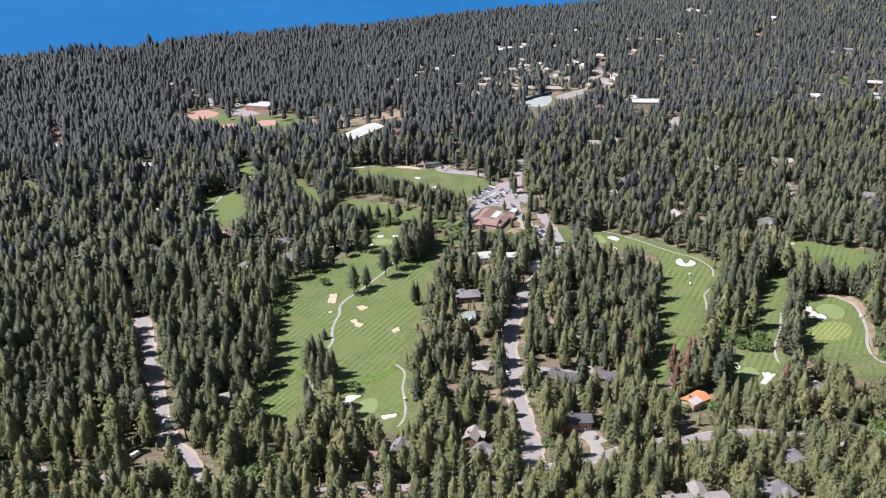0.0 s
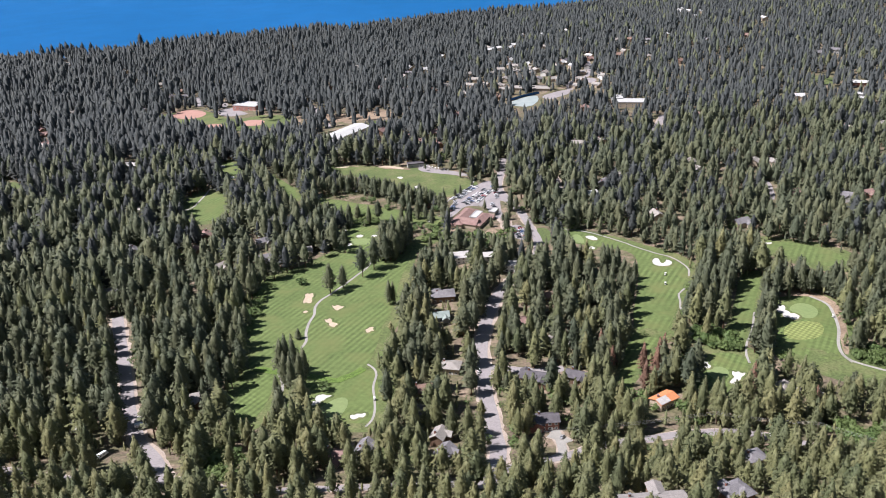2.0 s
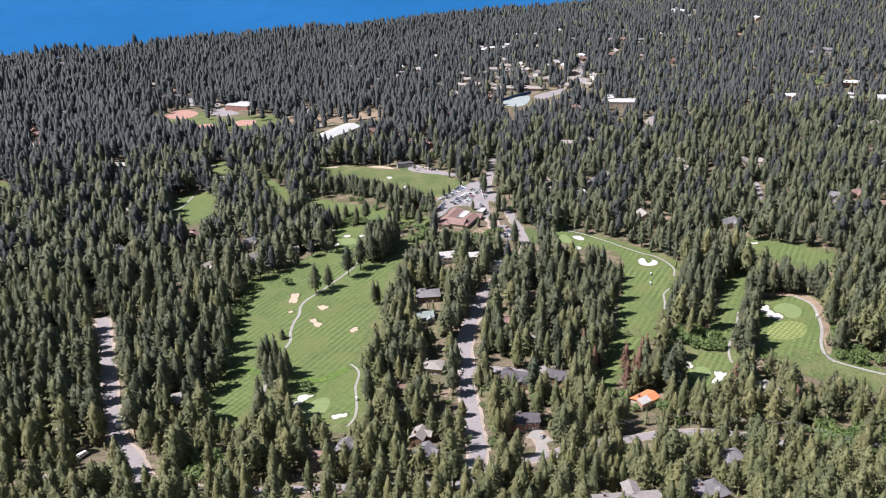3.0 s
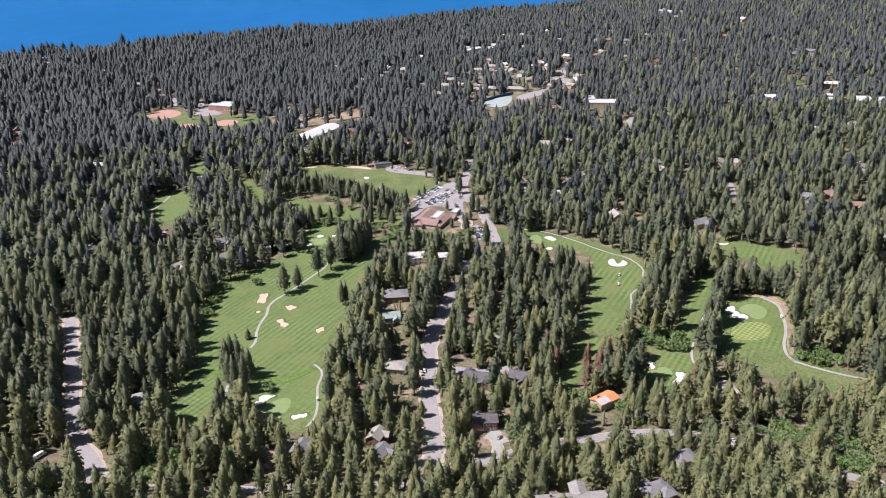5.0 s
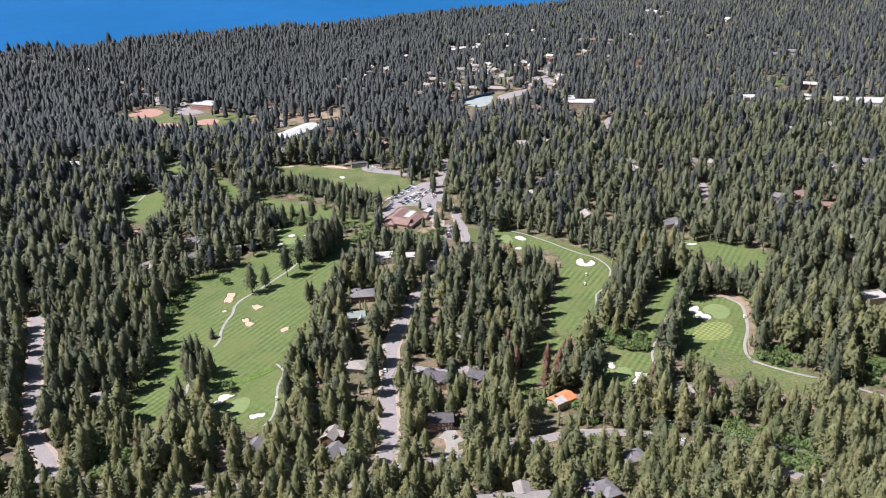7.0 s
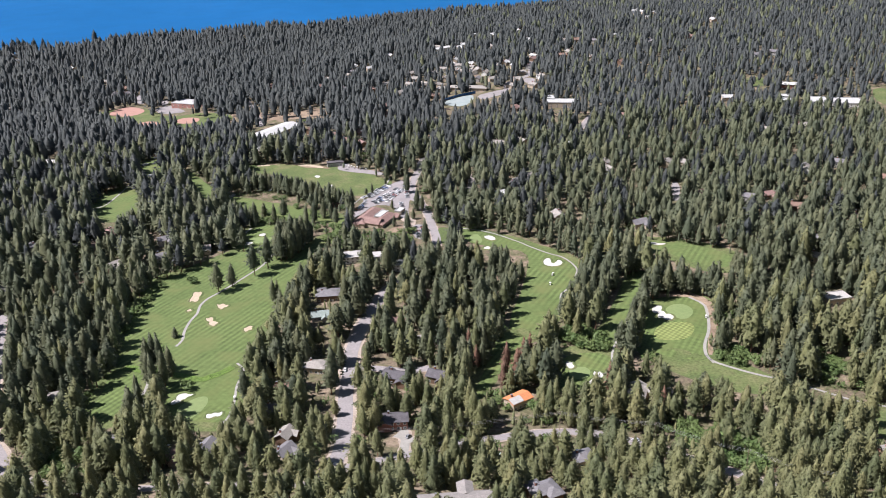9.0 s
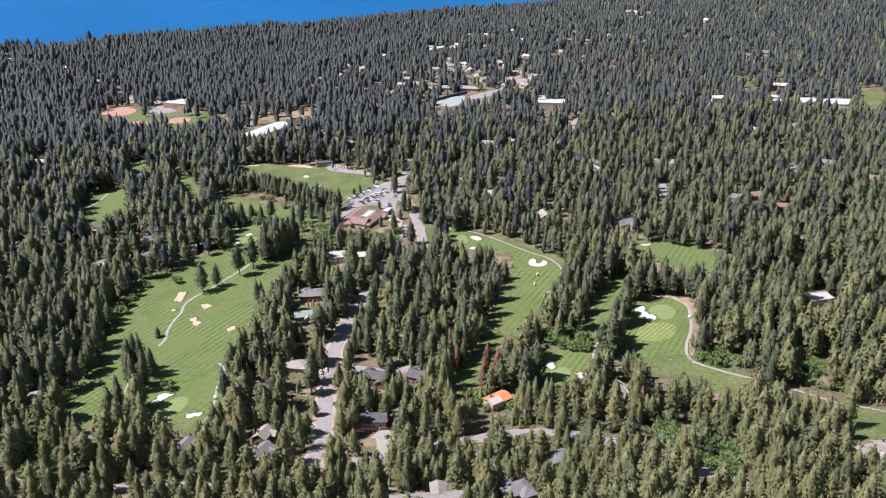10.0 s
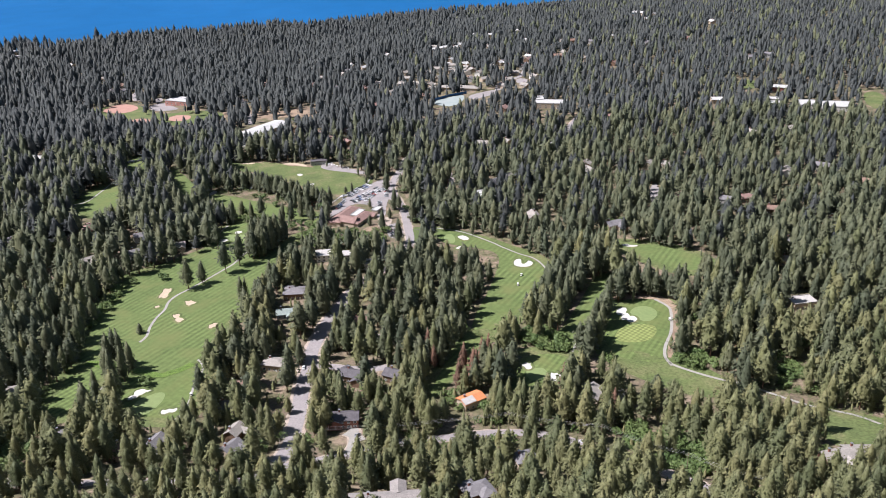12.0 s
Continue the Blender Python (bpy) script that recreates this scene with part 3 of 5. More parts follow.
PATHS = {
    "path_a": [(-48, 691), (-54, 663), (-61, 648), (-70, 630), (-78, 615), (-85, 604), (-88, 592), (-87, 579), (-89, 566), (-89, 550), (-87, 537), (-89, 528)],
    "path_b": [(-41, 500), (-36, 493), (-34, 485), (-35, 471), (-33, 455), (-32, 442), (-33, 432), (-36, 425)],
    "path_c": [(-100, 496), (-95, 484), (-93, 474), (-93, 466)],
    "path_d": [(114, 723), (137, 710), (161, 684), (168, 674), (183, 656), (192, 648), (198, 636), (201, 622), (198, 609)],
    "path_e": [(190, 588), (183, 579), (181, 567), (178, 554)],
    "path_f": [(227, 544), (216, 516), (208, 501), (203, 486), (202, 476)],
    "path_g": [(273, 564), (280, 551), (278, 534), (273, 514), (265, 495), (262, 481), (264, 471)],
    "path_h": [(262, 481), (264, 473), (276, 462), (289, 453), (302, 446), (317, 432), (331, 419), (349, 408), (358, 396)],
    "path_k": [(43, 884), (37, 856), (28, 840), (17, 824), (10, 806)],
    "path_i": [(-81, 755), (-84, 741), (-86, 727)],
    "path_j": [(-249, 923), (-249, 891), (-252, 854), (-262, 845)],
}
for key, pts in PATHS.items():
    out = ribbon("cart_path", pts, 1.5 if key in ("path_b", "path_d", "path_e", "path_f") else 2.0, M_PATH, 0.3, "narrow pale concrete cart path", "path", 2)
    (OPEN if key not in ("path_i", "path_j", "path_b", "path_e", "path_f") else BARE).append(out)
ribbon("creek_grass", [(-116, 502), (-104, 498), (-93, 493), (-77, 488), (-62, 481), (-55, 483), (-48, 489), (-43, 495)], 6.0, M_LUSH, 0.32, "dark lush grass along a little creek", "grass", 3, 0.5)

ROADS = {
    "road_main": [(30, 344), (35, 363), (39, 388), (38, 409), (37, 432), (35, 455), (35, 482), (34, 504), (36, 527), (40, 552), (45, 574), (52, 598), (67, 627)],
    "road_upper": [(67, 627), (83, 656), (90, 682), (91, 703), (88, 727), (83, 768), (73, 810), (66, 842), (68, 874), (71, 893), (74, 929), (78, 950)],
    "road_west": [(-241, 596), (-228, 563), (-212, 524), (-199, 492), (-188, 463), (-177, 440), (-167, 420), (-152, 400), (-137, 373)],
    "road_bottom": [(-264, 401), (-236, 396), (-203, 384), (-185, 378), (-167, 379), (-144, 374), (-122, 369), (-101, 356), (-83, 351), (-61, 351), (-16, 350), (12, 349), (30, 344)],
    "road_south": [(32, 361), (57, 371), (79, 380), (96, 390), (118, 393), (142, 398), (170, 397), (187, 388), (201, 377), (213, 363), (230, 341), (243, 315), (247, 305)],
    "road_side": [(39, 487), (54, 483), (72, 479), (86, 481)],
    "road_town": [(-207, 1369), (-177, 1273), (-158, 1210), (-146, 1162)],
    "road_lotlink": [(74, 804), (64, 818), (60, 842)],
    "road_hill": [(258, 1547), (249, 1441), (236, 1372), (203, 1328), (196, 1277)],
    "road_far": [(248, 969), (260, 1016), (273, 1047), (289, 1090)],
    "road_ne": [(121, 780), (125, 823), (127, 859), (124, 888)],
    "road_ne2": [(174, 832), (185, 867), (193, 895)],
    "drive_b": [(71, 414), (73, 401), (73, 384), (71, 377)],
    "drive_a": [(68, 405), (72, 402), (77, 394)],
}
WIDTH = {"road_main": 9.0, "road_upper": 7.5, "road_west": 8.5, "road_bottom": 7.0, "road_south": 7.5, "road_side": 6.5, "road_town": 6.5, "road_lotlink": 7.0, "road_ne": 5.5, "road_ne2": 5.5, "drive_a": 7.0, "drive_b": 5.0}
for key, pts in ROADS.items():
    w = WIDTH.get(key, 8.0)
    wide = ribbon("road_shoulder", pts, w + (4.0 if key in ("road_main", "road_west") else 0.8 if pts[0][1] > 1100 else 2.0), M_SHOULDER, 0.12, "tan gravel shoulder beside the road", "shoulder", 4, 0.5)
    if key.startswith("drive"):
        body = ribbon("driveway", pts, w, M_PATH, 0.26, "pale concrete driveway of a house", "driveway", 4)
    else:
        body = ribbon("road", pts, w, M_ROAD, 0.26, "worn pale grey asphalt road", "road", 4)
    BARE.append(wide)
    if key in ("road_main", "road_west", "road_upper"):
        AIRY.append(wide - np.array((13.0, 2.0)))
    if key == "road_bottom":
        FAINT.append(body)
    if key == "road_south":
        GLIMPSE.append(body[body[:, 0] > 60])
    if key in ("road_far", "road_ne", "road_ne2"):
        FAINT.append(body)
    if key in ("road_town", "road_side", "road_hill"):
        GLIMPSE.append(body)
    if key == "road_main":
        mid = (body + body[::-1]) / 2
        core = mid + (body - mid) * 0.9
        OPEN.append(core[(core[:, 1] < 590) & (core[:, 1] > 374)])
    elif key == "road_upper":
        GLIMPSE.append(body[body[:, 1] > 665])
        mid = (body + body[::-1]) / 2
        core = mid + (body - mid) * 0.6
        OPEN.append(core[core[:, 1] > 690])
    elif key in ("road_west", "road_lotlink", "drive_b"):
        OPEN.append(body)


ribbon("road_marking", [(31.5, 369.5), (35, 371), (38.5, 372.5)], 0.6, M_PAINT, 0.32, "worn white stop line across the road", "road marking", 1)


# ---- buildings ----
def gable(w, d, base, rise, over=0.7, thick=0.28):
    """A pitched roof slab with its ridge along x."""
    bm = bmesh.new()
    x, y = w / 2 + over, d / 2 + over
    slope = rise / (d / 2)
    e = base - over * slope
    prof = [(-y, e), (0, base + rise), (y, e), (y, e - thick), (0, base + rise - thick), (-y, e - thick)]
    a = [bm.verts.new((-x, p, q)) for p, q in prof]
    b = [bm.verts.new((x, p, q)) for p, q in prof]
    for i in range(6):
        j = (i + 1) % 6
        bm.faces.new((a[j], a[i], b[i], b[j]))
    bm.faces.new((a[0], a[1], a[4], a[5])), bm.faces.new((a[1], a[2], a[3], a[4]))
    bm.faces.new((b[5], b[4], b[1], b[0])), bm.faces.new((b[4], b[3], b[2], b[1]))
    bmesh.ops.recalc_face_normals(bm, faces=bm.faces)
    return bm


def hip(w, d, base, rise, over=0.8, thick=0.28):
    """A hipped roof slab with its ridge along x."""
    bm = bmesh.new()
    x, y = w / 2 + over, d / 2 + over
    r = max(0.2, x - y)
    low = [bm.verts.new((sx * x, sy * y, base - thick)) for sx, sy in ((-1, -1), (1, -1), (1, 1), (-1, 1))]
    up = [bm.verts.new((sx * x, sy * y, base)) for sx, sy in ((-1, -1), (1, -1), (1, 1), (-1, 1))]
    p, q = bm.verts.new((-r, 0, base + rise)), bm.verts.new((r, 0, base + rise))
    bm.faces.new(low[::-1])
    for i in range(4):
        j = (i + 1) % 4
        bm.faces.new((low[i], low[j], up[j], up[i]))
    bm.faces.new((up[0], up[1], q, p)), bm.faces.new((up[1], up[2], q)), bm.faces.new((up[2], up[3], p, q)), bm.faces.new((up[3], up[0], p))
    bmesh.ops.recalc_face_normals(bm, faces=bm.faces)
    return bm


def flat_roof(w, d, base):
    bm = bmesh.new()
    box(bm, -w / 2 - 0.3, w / 2 + 0.3, -d / 2 - 0.3, d / 2 + 0.3, base, base + 0.35)
    for x0, x1, y0, y1 in ((-w / 2 - 0.3, w / 2 + 0.3, -d / 2 - 0.3, -d / 2), (-w / 2 - 0.3, w / 2 + 0.3, d / 2, d / 2 + 0.3), (-w / 2 - 0.3, -w / 2, -d / 2, d / 2), (w / 2, w / 2 + 0.3, -d / 2, d / 2)):
        box(bm, x0, x1, y0, y1, base + 0.35, base + 0.9)
    return bm


def shift(bm, m):
    bmesh.ops.transform(bm, matrix=m, verts=bm.verts)
    return bm


HOUSE_AT = []


def house(x, y, yaw, wings, roof, wall, label, category="house", storeys=2, chimney=True, group="", clear=1.0):
    """wings: (dx, dy, width, depth, eaves height, roof rise, kind, turned by 90 degrees)."""
    top = new("house" if category == "house" else category.replace(" ", "_"))
    zs = [gz(x + a, y + b) for a in (-6, 6) for b in (-6, 6)]
    sunk = max(zs) - min(zs) + 0.6
    for dx, dy, w, d, h, rise, kind, turned in wings:
        m = pose(dx, dy, 0, 0, 0, 90 if turned else 0)
        bm = box(bmesh.new(), -w / 2, w / 2, -d / 2, d / 2, -sunk, h)
        if kind == "gable":
            for s in (-1, 1):
                v = [bm.verts.new(q) for q in ((s * w / 2, -d / 2, h), (s * w / 2, d / 2, h), (s * w / 2, 0, h + rise - 0.3))]
                bm.faces.new(v if s > 0 else v[::-1])
        part("wall", shift(bm, m), WALLS[wall], top)
        bm = gable(w, d, h, rise) if kind == "gable" else hip(w, d, h, rise) if kind == "hip" else flat_roof(w, d, h)
        part("roof", shift(bm, m), ROOFS[roof], top)
        n = max(2, int(w / (3.5 if y < 700 else 7.0)))
        for floor in range(max(1, int(h / 2.8))):
            for i in range(n):
                wx = -w / 2 + (i + 0.5) * w / n
                bm = box(bmesh.new(), wx - 0.75, wx + 0.75, -d / 2 - 0.05, -d / 2 - 0.005, floor * 2.8 + 0.9, floor * 2.8 + 2.2)
                win = part("window", shift(bm, m), M_GLASS, top)
                fr = bmesh.new()
                for a0, a1, b0, b1 in ((-0.9, 0.9, 0.75, 0.9), (-0.9, 0.9, 2.2, 2.35), (-0.9, -0.75, 0.9, 2.2), (0.75, 0.9, 0.9, 2.2)):
                    box(fr, wx + a0, wx + a1, -d / 2 - 0.09, -d / 2 - 0.004, floor * 2.8 + b0, floor * 2.8 + b1)
                part("window_frame", shift(fr, m), M_TRIM, win)
    dx, dy, w, d, h, rise, kind, turned = wings[0]
    m = pose(dx, dy, 0, 0, 0, 90 if turned else 0)
    part("door", shift(box(bmesh.new(), w * 0.22 - 0.5, w * 0.22 + 0.5, -d / 2 - 0.12, -d / 2 - 0.01, 0, 2.1, 0.02), m), M_TRIM, top)
    if chimney:
        ch = part("chimney", shift(box(bmesh.new(), -w * 0.25 - 0.5, -w * 0.25 + 0.5, d * 0.12, d * 0.12 + 0.9, h * 0.6, h + rise + 1.0, 0.05), m), WALLS["red"], top)
        part("chimney_cap", shift(box(bmesh.new(), -w * 0.25 - 0.62, -w * 0.25 + 0.62, d * 0.12 - 0.12, d * 0.12 + 1.02, h + rise + 1.0, h + rise + 1.18), m), M_METAL, ch)
    top.matrix_world = pose(x, y, max(zs) - 0.3, 0, 0, yaw)
    tagged(top, label, category, group)
    HOUSE_AT.append((x, y, 0.36 * max(max(q[2], q[3]) for q in wings) * clear, max(max(q[2], q[3]) for q in wings) * (0.55 if y < 1080 else 0.44)))
    return top


def plain(w, d, h=5.2, rise=2.4, kind="gable"):
    return [(0, 0, w, d, h, rise, kind, False), (w * 0.28, -d * 0.45, d * 0.8, w * 0.36, h - 0.6, rise * 0.75, kind, True)]


# the houses that stand clear among the nearer trees
NEAR = [
    (9, 593, 5, [(0, 0, 17, 12, 5, 1.6, "hip", False), (-5, 5, 8, 7, 5, 1.4, "hip", False)], "grey", "brown", "grey hip-roofed house by the road under pines"),
    (7, 560, 8, plain(12, 9, 4), "green", "grey", "low house with a faded green roof among pines"),
    (13, 486, -12, [(0, 0, 14, 10, 4.6, 1.8, "hip", False)], "tan", "tan", "tan hip-roofed house beside the main road"),
    (-4, 458, 10, plain(12, 9), "brown", "brown", "brown gabled house half hidden by pines"),
    (-6, 436, -5, plain(12, 9, 4.2), "grey", "grey", "pale grey gabled house half hidden by pines"),
    (7, 402, 70, plain(10, 7.5), "tan", "brown", "tan gabled house near the main road"),
    (10, 382, 60, plain(11, 8, 4), "grey", "tan", "small grey-roofed cabin near the main road"),
    (-50, 385, -15, plain(12, 9, 4), "red", "tan", "faded red-roofed house behind the lower road"),
    (-33, 390, 75, plain(11, 8), "grey", "grey", "narrow grey gabled house in the trees"),
    (66, 467, -18, [(0, 0, 16, 9, 5, 2.4, "gable", False), (5, -4, 9, 7, 4.4, 2, "gable", True), (-7, 3, 7, 6, 4, 1.8, "gable", True)], "dark", "brown", "dark-roofed house with several gables by the side street"),
    (92, 465, -25, plain(13, 9), "dark", "brown", "dark-roofed wooden house on the side street"),
    (67, 414, 4, [(0, 0, 14, 9, 6, 2.0, "gable", False), (-6, -3, 6, 8, 5, 1.8, "gable", True)], "dark", "red", "dark red house with a charcoal roof above a pale drive"),
    (63, 542, 20, plain(10, 8), "red", "red", "rust-red cabin deep in the pines"),
    (79, 515, 10, plain(10, 8, 4), "tan", "tan", "small tan cabin in the pines"),
    (91, 512, -10, plain(10, 8, 4), "tan", "tan", "small tan cabin in the pines"),
    (-144, 689, 30, plain(13, 9), "grey", "grey", "grey gabled house at the fairway edge"),
    (-261, 637, 15, plain(13, 9), "grey", "grey", "grey-roofed house in dense pines"),
    (-279, 482, 20, plain(12, 9, 4), "grey", "grey", "grey-roofed house deep in the western wood"),
    (-215, 438, 40, plain(11, 8, 4), "white", "tan", "pale-roofed house in the western wood"),
    (87, 582, 25, plain(10, 8, 4), "brown", "brown", "small brown cabin deep in the pines"),
    (-90, 404, 8, plain(12, 9), "grey", "red", "slate-grey roofed red house below the fairway"),
    (138, 433, 35, [(0, 0, 14, 9, 5, 1.4, "gable", False)], "orange", "tan", "house with a bright orange roof being relaid"),
    (208, 435, 70, plain(14, 10), "tan", "tan", "tan gabled house below the small green"),
    (223, 429, 60, plain(9, 7), "tan", "tan", "small tan gabled house below the small green"),
    (163, 355, 20, [(0, 0, 10, 8, 4.5, 1.9, "hip", False)], "grey", "tan", "grey hip-roofed house below the road bend"),
    (371, 547, 12, [(0, 0, 17, 11, 4.5, 0, "flat", False)], "pale", "tan", "pale flat-roofed house in the dense wood"),
    (310, 343, 15, plain(14, 9), "tan", "red", "red and tan house by the fairway's foot"),
    (323, 348, 0, plain(14, 10), "tan", "tan", "tan house with a wide roof by the fairway's foot"),
    (267, 705, 25, plain(14, 10), "grey", "tan", "grey gabled house at the fairway head"),
    (138, 311, 25, [(0, 0, 12, 7.5, 4.6, 2.2, "hip", False), (3, -3.6, 6.4, 6.5, 4.6, 2.0, "hip", True), (-3, 3, 6.4, 6, 4.6, 1.9, "hip", True)], "grey", "brown", "violet-grey shingled house with crossing hip roofs"),
    (99, 303, 4, [(0, 0, 32, 8, 4.2, 1.4, "gable", False), (5, 6.5, 8, 6, 4.2, 1.2, "gable", True), (-12, -5, 9, 8, 4.0, 1.3, "gable", True), (9, -5, 9, 7, 4.0, 1.2, "gable", True)], "weathered", "brown", "long weathered lodge with crossing grey gables"),
    (-147, 462, 20, plain(12, 9), "tan", "brown", "tan-roofed house by the western road"),
]
for x, y, yaw, wings, roof, wall, label in NEAR:
    house(x, y, yaw, wings, roof, wall, label, clear=1.25)
for ob in scene.objects:
    if ob.get("label", "").startswith("house with a bright orange"):
        bm = bmesh.new()
        v = [bm.verts.new(q) for q in ((-7.4, -5.0, 5.25), (0.5, -5.0, 5.25), (0.5, -0.4, 6.75), (-7.4, -0.4, 6.75))]
        low = [bm.verts.new(q.co - Vector((0, 0, 0.4))) for q in v]
        for q in (v, low[::-1], *[(v[i], low[i], low[i - 3], v[i - 3]) for i in range(4)]):
            bm.faces.new(q)
        bmesh.ops.recalc_face_normals(bm, faces=bm.faces)
        part("roof_underlay", bm, ROOFS["pale"], ob, "pale sheeting on the stripped slope")
        break
for x, y, yaw, w, d in ((23, 664, 10, 16, 12), (42, 661, 5, 19, 9), (61, 641, -10, 13, 10)):
    house(x, y, yaw, [(0, 0, w, d, 6, 1.0, "gable", False)], "pale", "white", "pale-roofed condominium block behind the pines", chimney=False, group="white condominium blocks")

# clubhouse by the parking lot
house(36, 754, 66, [(1, 9, 40, 12, 4.2, 3.0, "hip", False), (0, -8, 30, 11, 4.0, 2.6, "hip", False), (-10, 0, 20, 12, 4.8, 3.2, "gable", True), (-16, 13, 9, 7, 3.4, 1.8, "gable", True), (12, -13, 8, 7, 3.4, 1.6, "gable", True)], "red", "tan", "large clubhouse with faded red-brown hip roofs beside the parking lot", "clubhouse", chimney=False)
house(40, 760, 66, [(0, 0, 16, 6.5, 4.9, 0, "flat", False)], "white", "tan", "white-roofed court shelter between the clubhouse wings", "shelter", chimney=False)
house(57, 772, 66, [(0, 0, 10, 6, 3.6, 0, "flat", False)], "white", "tan", "pale flat-roofed annex beside the clubhouse", "annex", chimney=False)
house(-6, 806, 20, [(0, 0, 11, 9, 4, 2.4, "gable", False)], "red", "red", "small rust-red cabin at the end of the tree row", chimney=False)
house(-22, 944, 12, [(0, 0, 18, 8, 4, 0, "flat", False)], "dark", "grey", "long dark practice shed beside the driving range", "shed", chimney=False)

# large white and brick buildings in the town
house(-122, 1104, 57, [(0, 0, 86, 26, 6, 2.2, "gable", False)], "white", "tan", "long hall with a bright white roof", "hall", chimney=False)
house(-296, 1350, -20, [(0, 0, 40, 26, 7, 0, "flat", False), (28, 10, 22, 22, 8, 0, "flat", False)], "white", "brick", "brick school with flat white roofs beside the ball field", "school", chimney=False)
house(258, 1152, -8, [(0, 0, 46, 20, 7, 0, "flat", False), (-16, 18, 16, 22, 7, 0, "flat", False)], "white", "tan", "flat pale-roofed hall in the wood", "hall", chimney=False)
for x, y, w, d in ((536, 1088, 15, 13), (571, 1078, 20, 26), (603, 1064, 36, 28), (540, 1108, 20, 12)):
    house(x, y, -10, [(0, 0, w, d, 6, 0, "flat", False)], "white", "white", "flat white-roofed college building in the wood", "hall", chimney=False, group="white college buildings")
house(570, 1171, -18, [(0, 0, 34, 12, 6, 2, "gable", False)], "white", "red", "long white-roofed red barn by the far field", "barn", chimney=False)

# houses deeper in the wood: a few patterns, repeated
random.seed(5)
FAR = [(-591, 1277), (-548, 1183), (-368, 1103), (430, 1670), (451, 1572), (472, 1559), (551, 1591), (471, 1123), (567, 1177), (310, 1512), (-184, 1452), (-91, 1472), (-72, 1483), (-49, 1516), (-97, 1408), (-147, 1459), (-152, 1638), (-49, 1361), (-472, 1392), (-537, 1477), (-458, 1546), (-278, 1118), (-149, 1136), (-68, 1103), (-38, 1070), (-20, 1050), (-6, 1060), (1, 1018), (26, 1207), (29, 1155), (63, 1402), (95, 1727), (119, 1685), (136, 1696), (140, 1554), (150, 1460), (157, 1356), (193, 1464), (218, 1507), (253, 1516), (227, 1324), (204, 1291), (114, 1309), (89, 1258)]
for x, y, w, d in ((151, 1290, 34, 15), (104, 1302, 20, 13), (121, 1304, 16, 13)):
    house(x, y, -12, [(0, 0, w, d, 5, 2.6, "hip", False)], "tan", "tan", "broad tan-roofed hall beside the tennis courts", "hall", chimney=False, group="halls by the tennis courts")
house(-382, 1039, -6, [(0, 0, 36, 11, 4.5, 2, "gable", False)], "pale", "brown", "long low building with a pale roof in the western wood", "hall", chimney=False)
house(105, 1694, 40, [(0, 0, 44, 16, 6, 0, "flat", False)], "white", "white", "long flat white-roofed hall near the shore", "hall", chimney=False)
kinds = [("tan", "tan", "tan gabled house seen through the pines"), ("white", "tan", "house with a pale roof catching the sun among pines"), ("red", "brown", "rust-brown house seen through the pines"), ("grey", "grey", "grey house seen through the pines"), ("brown", "brown", "brown cabin seen through the pines"), ("tan", "white", "pale house seen through the pines"), ("dark", "tan", "dark-roofed tan house seen through the pines")]
# houses whose roofs stand clear of the trees, by the kind above
CLEAR = {
    1: [(151, 798), (240, 952), (537, 2027), (550, 2041), (539, 1891), (569, 1959), (641, 1764), (-794, 1865), (127, 1548), (149, 1494), (209, 1478), (222, 1439), (-762, 1805), (-616, 1717), (145, 1728), (208, 1839), (176, 1855), (271, 1719), (121, 1503), (146, 1507), (203, 1470), (262, 1520), (-25, 1540), (-50, 1574), (529, 1996), (554, 1994), (267, 1861), (379, 1769), (6, 1672), (-80, 1086), (-122, 1018)],
    0: [(51, 1453), (74, 1353), (107, 1384), (228, 1385), (215, 1335), (236, 1283), (95, 1335), (179, 1351), (269, 881), (332, 870), (349, 867), (386, 617), (468, 970), (191, 982), (-303, 845), (-285, 791), (-112, 701), (-605, 1416), (-513, 1600), (199, 1675), (130, 1438), (235, 1299), (59, 1403), (52, 1358), (13, 1377), (336, 1674), (325, 1540), (352, 1466), (162, 1437), (71, 1293), (37, 1299), (201, 735)],
    2: [(336, 768), (325, 1069), (397, 759), (450, 694), (-213, 757), (-213, 721), (-320, 976), (-610, 1312), (-592, 1275), (-559, 1204), (-71, 1107), (-68, 1043), (-40, 1073), (-21, 1040), (-4, 1076), (2, 1020), (28, 1164), (18, 1213), (258, 1498), (-5, 1339), (197, 1145)],
    3: [(475, 1575), (627, 1391), (596, 1380), (245, 1427), (385, 1633), (170, 829), (266, 715), (377, 754), (497, 838), (399, 650), (-261, 776), (-272, 727), (-153, 728), (-575, 1385), (-476, 1396), (-459, 1495), (-438, 1490), (219, 1479)],
    4: [(411, 727), (518, 790), (356, 1667), (389, 1410)],
    5: [(104, 1463), (129, 1488), (153, 1421), (172, 1402), (196, 1452), (68, 1413), (88, 1434), (255, 1340), (184, 849), (458, 826), (511, 974), (-182, 672), (268, 858), (165, 976), (-58, 1490)],
}
sites = [(x, y, i, 1.4 if y > 980 else 1.2) for i, row in CLEAR.items() for x, y in row]
for k, (x, y) in enumerate(FAR):
    sites.append((x, y, (k * 5 + k // 7) % len(kinds), 1.0))
protos = {}
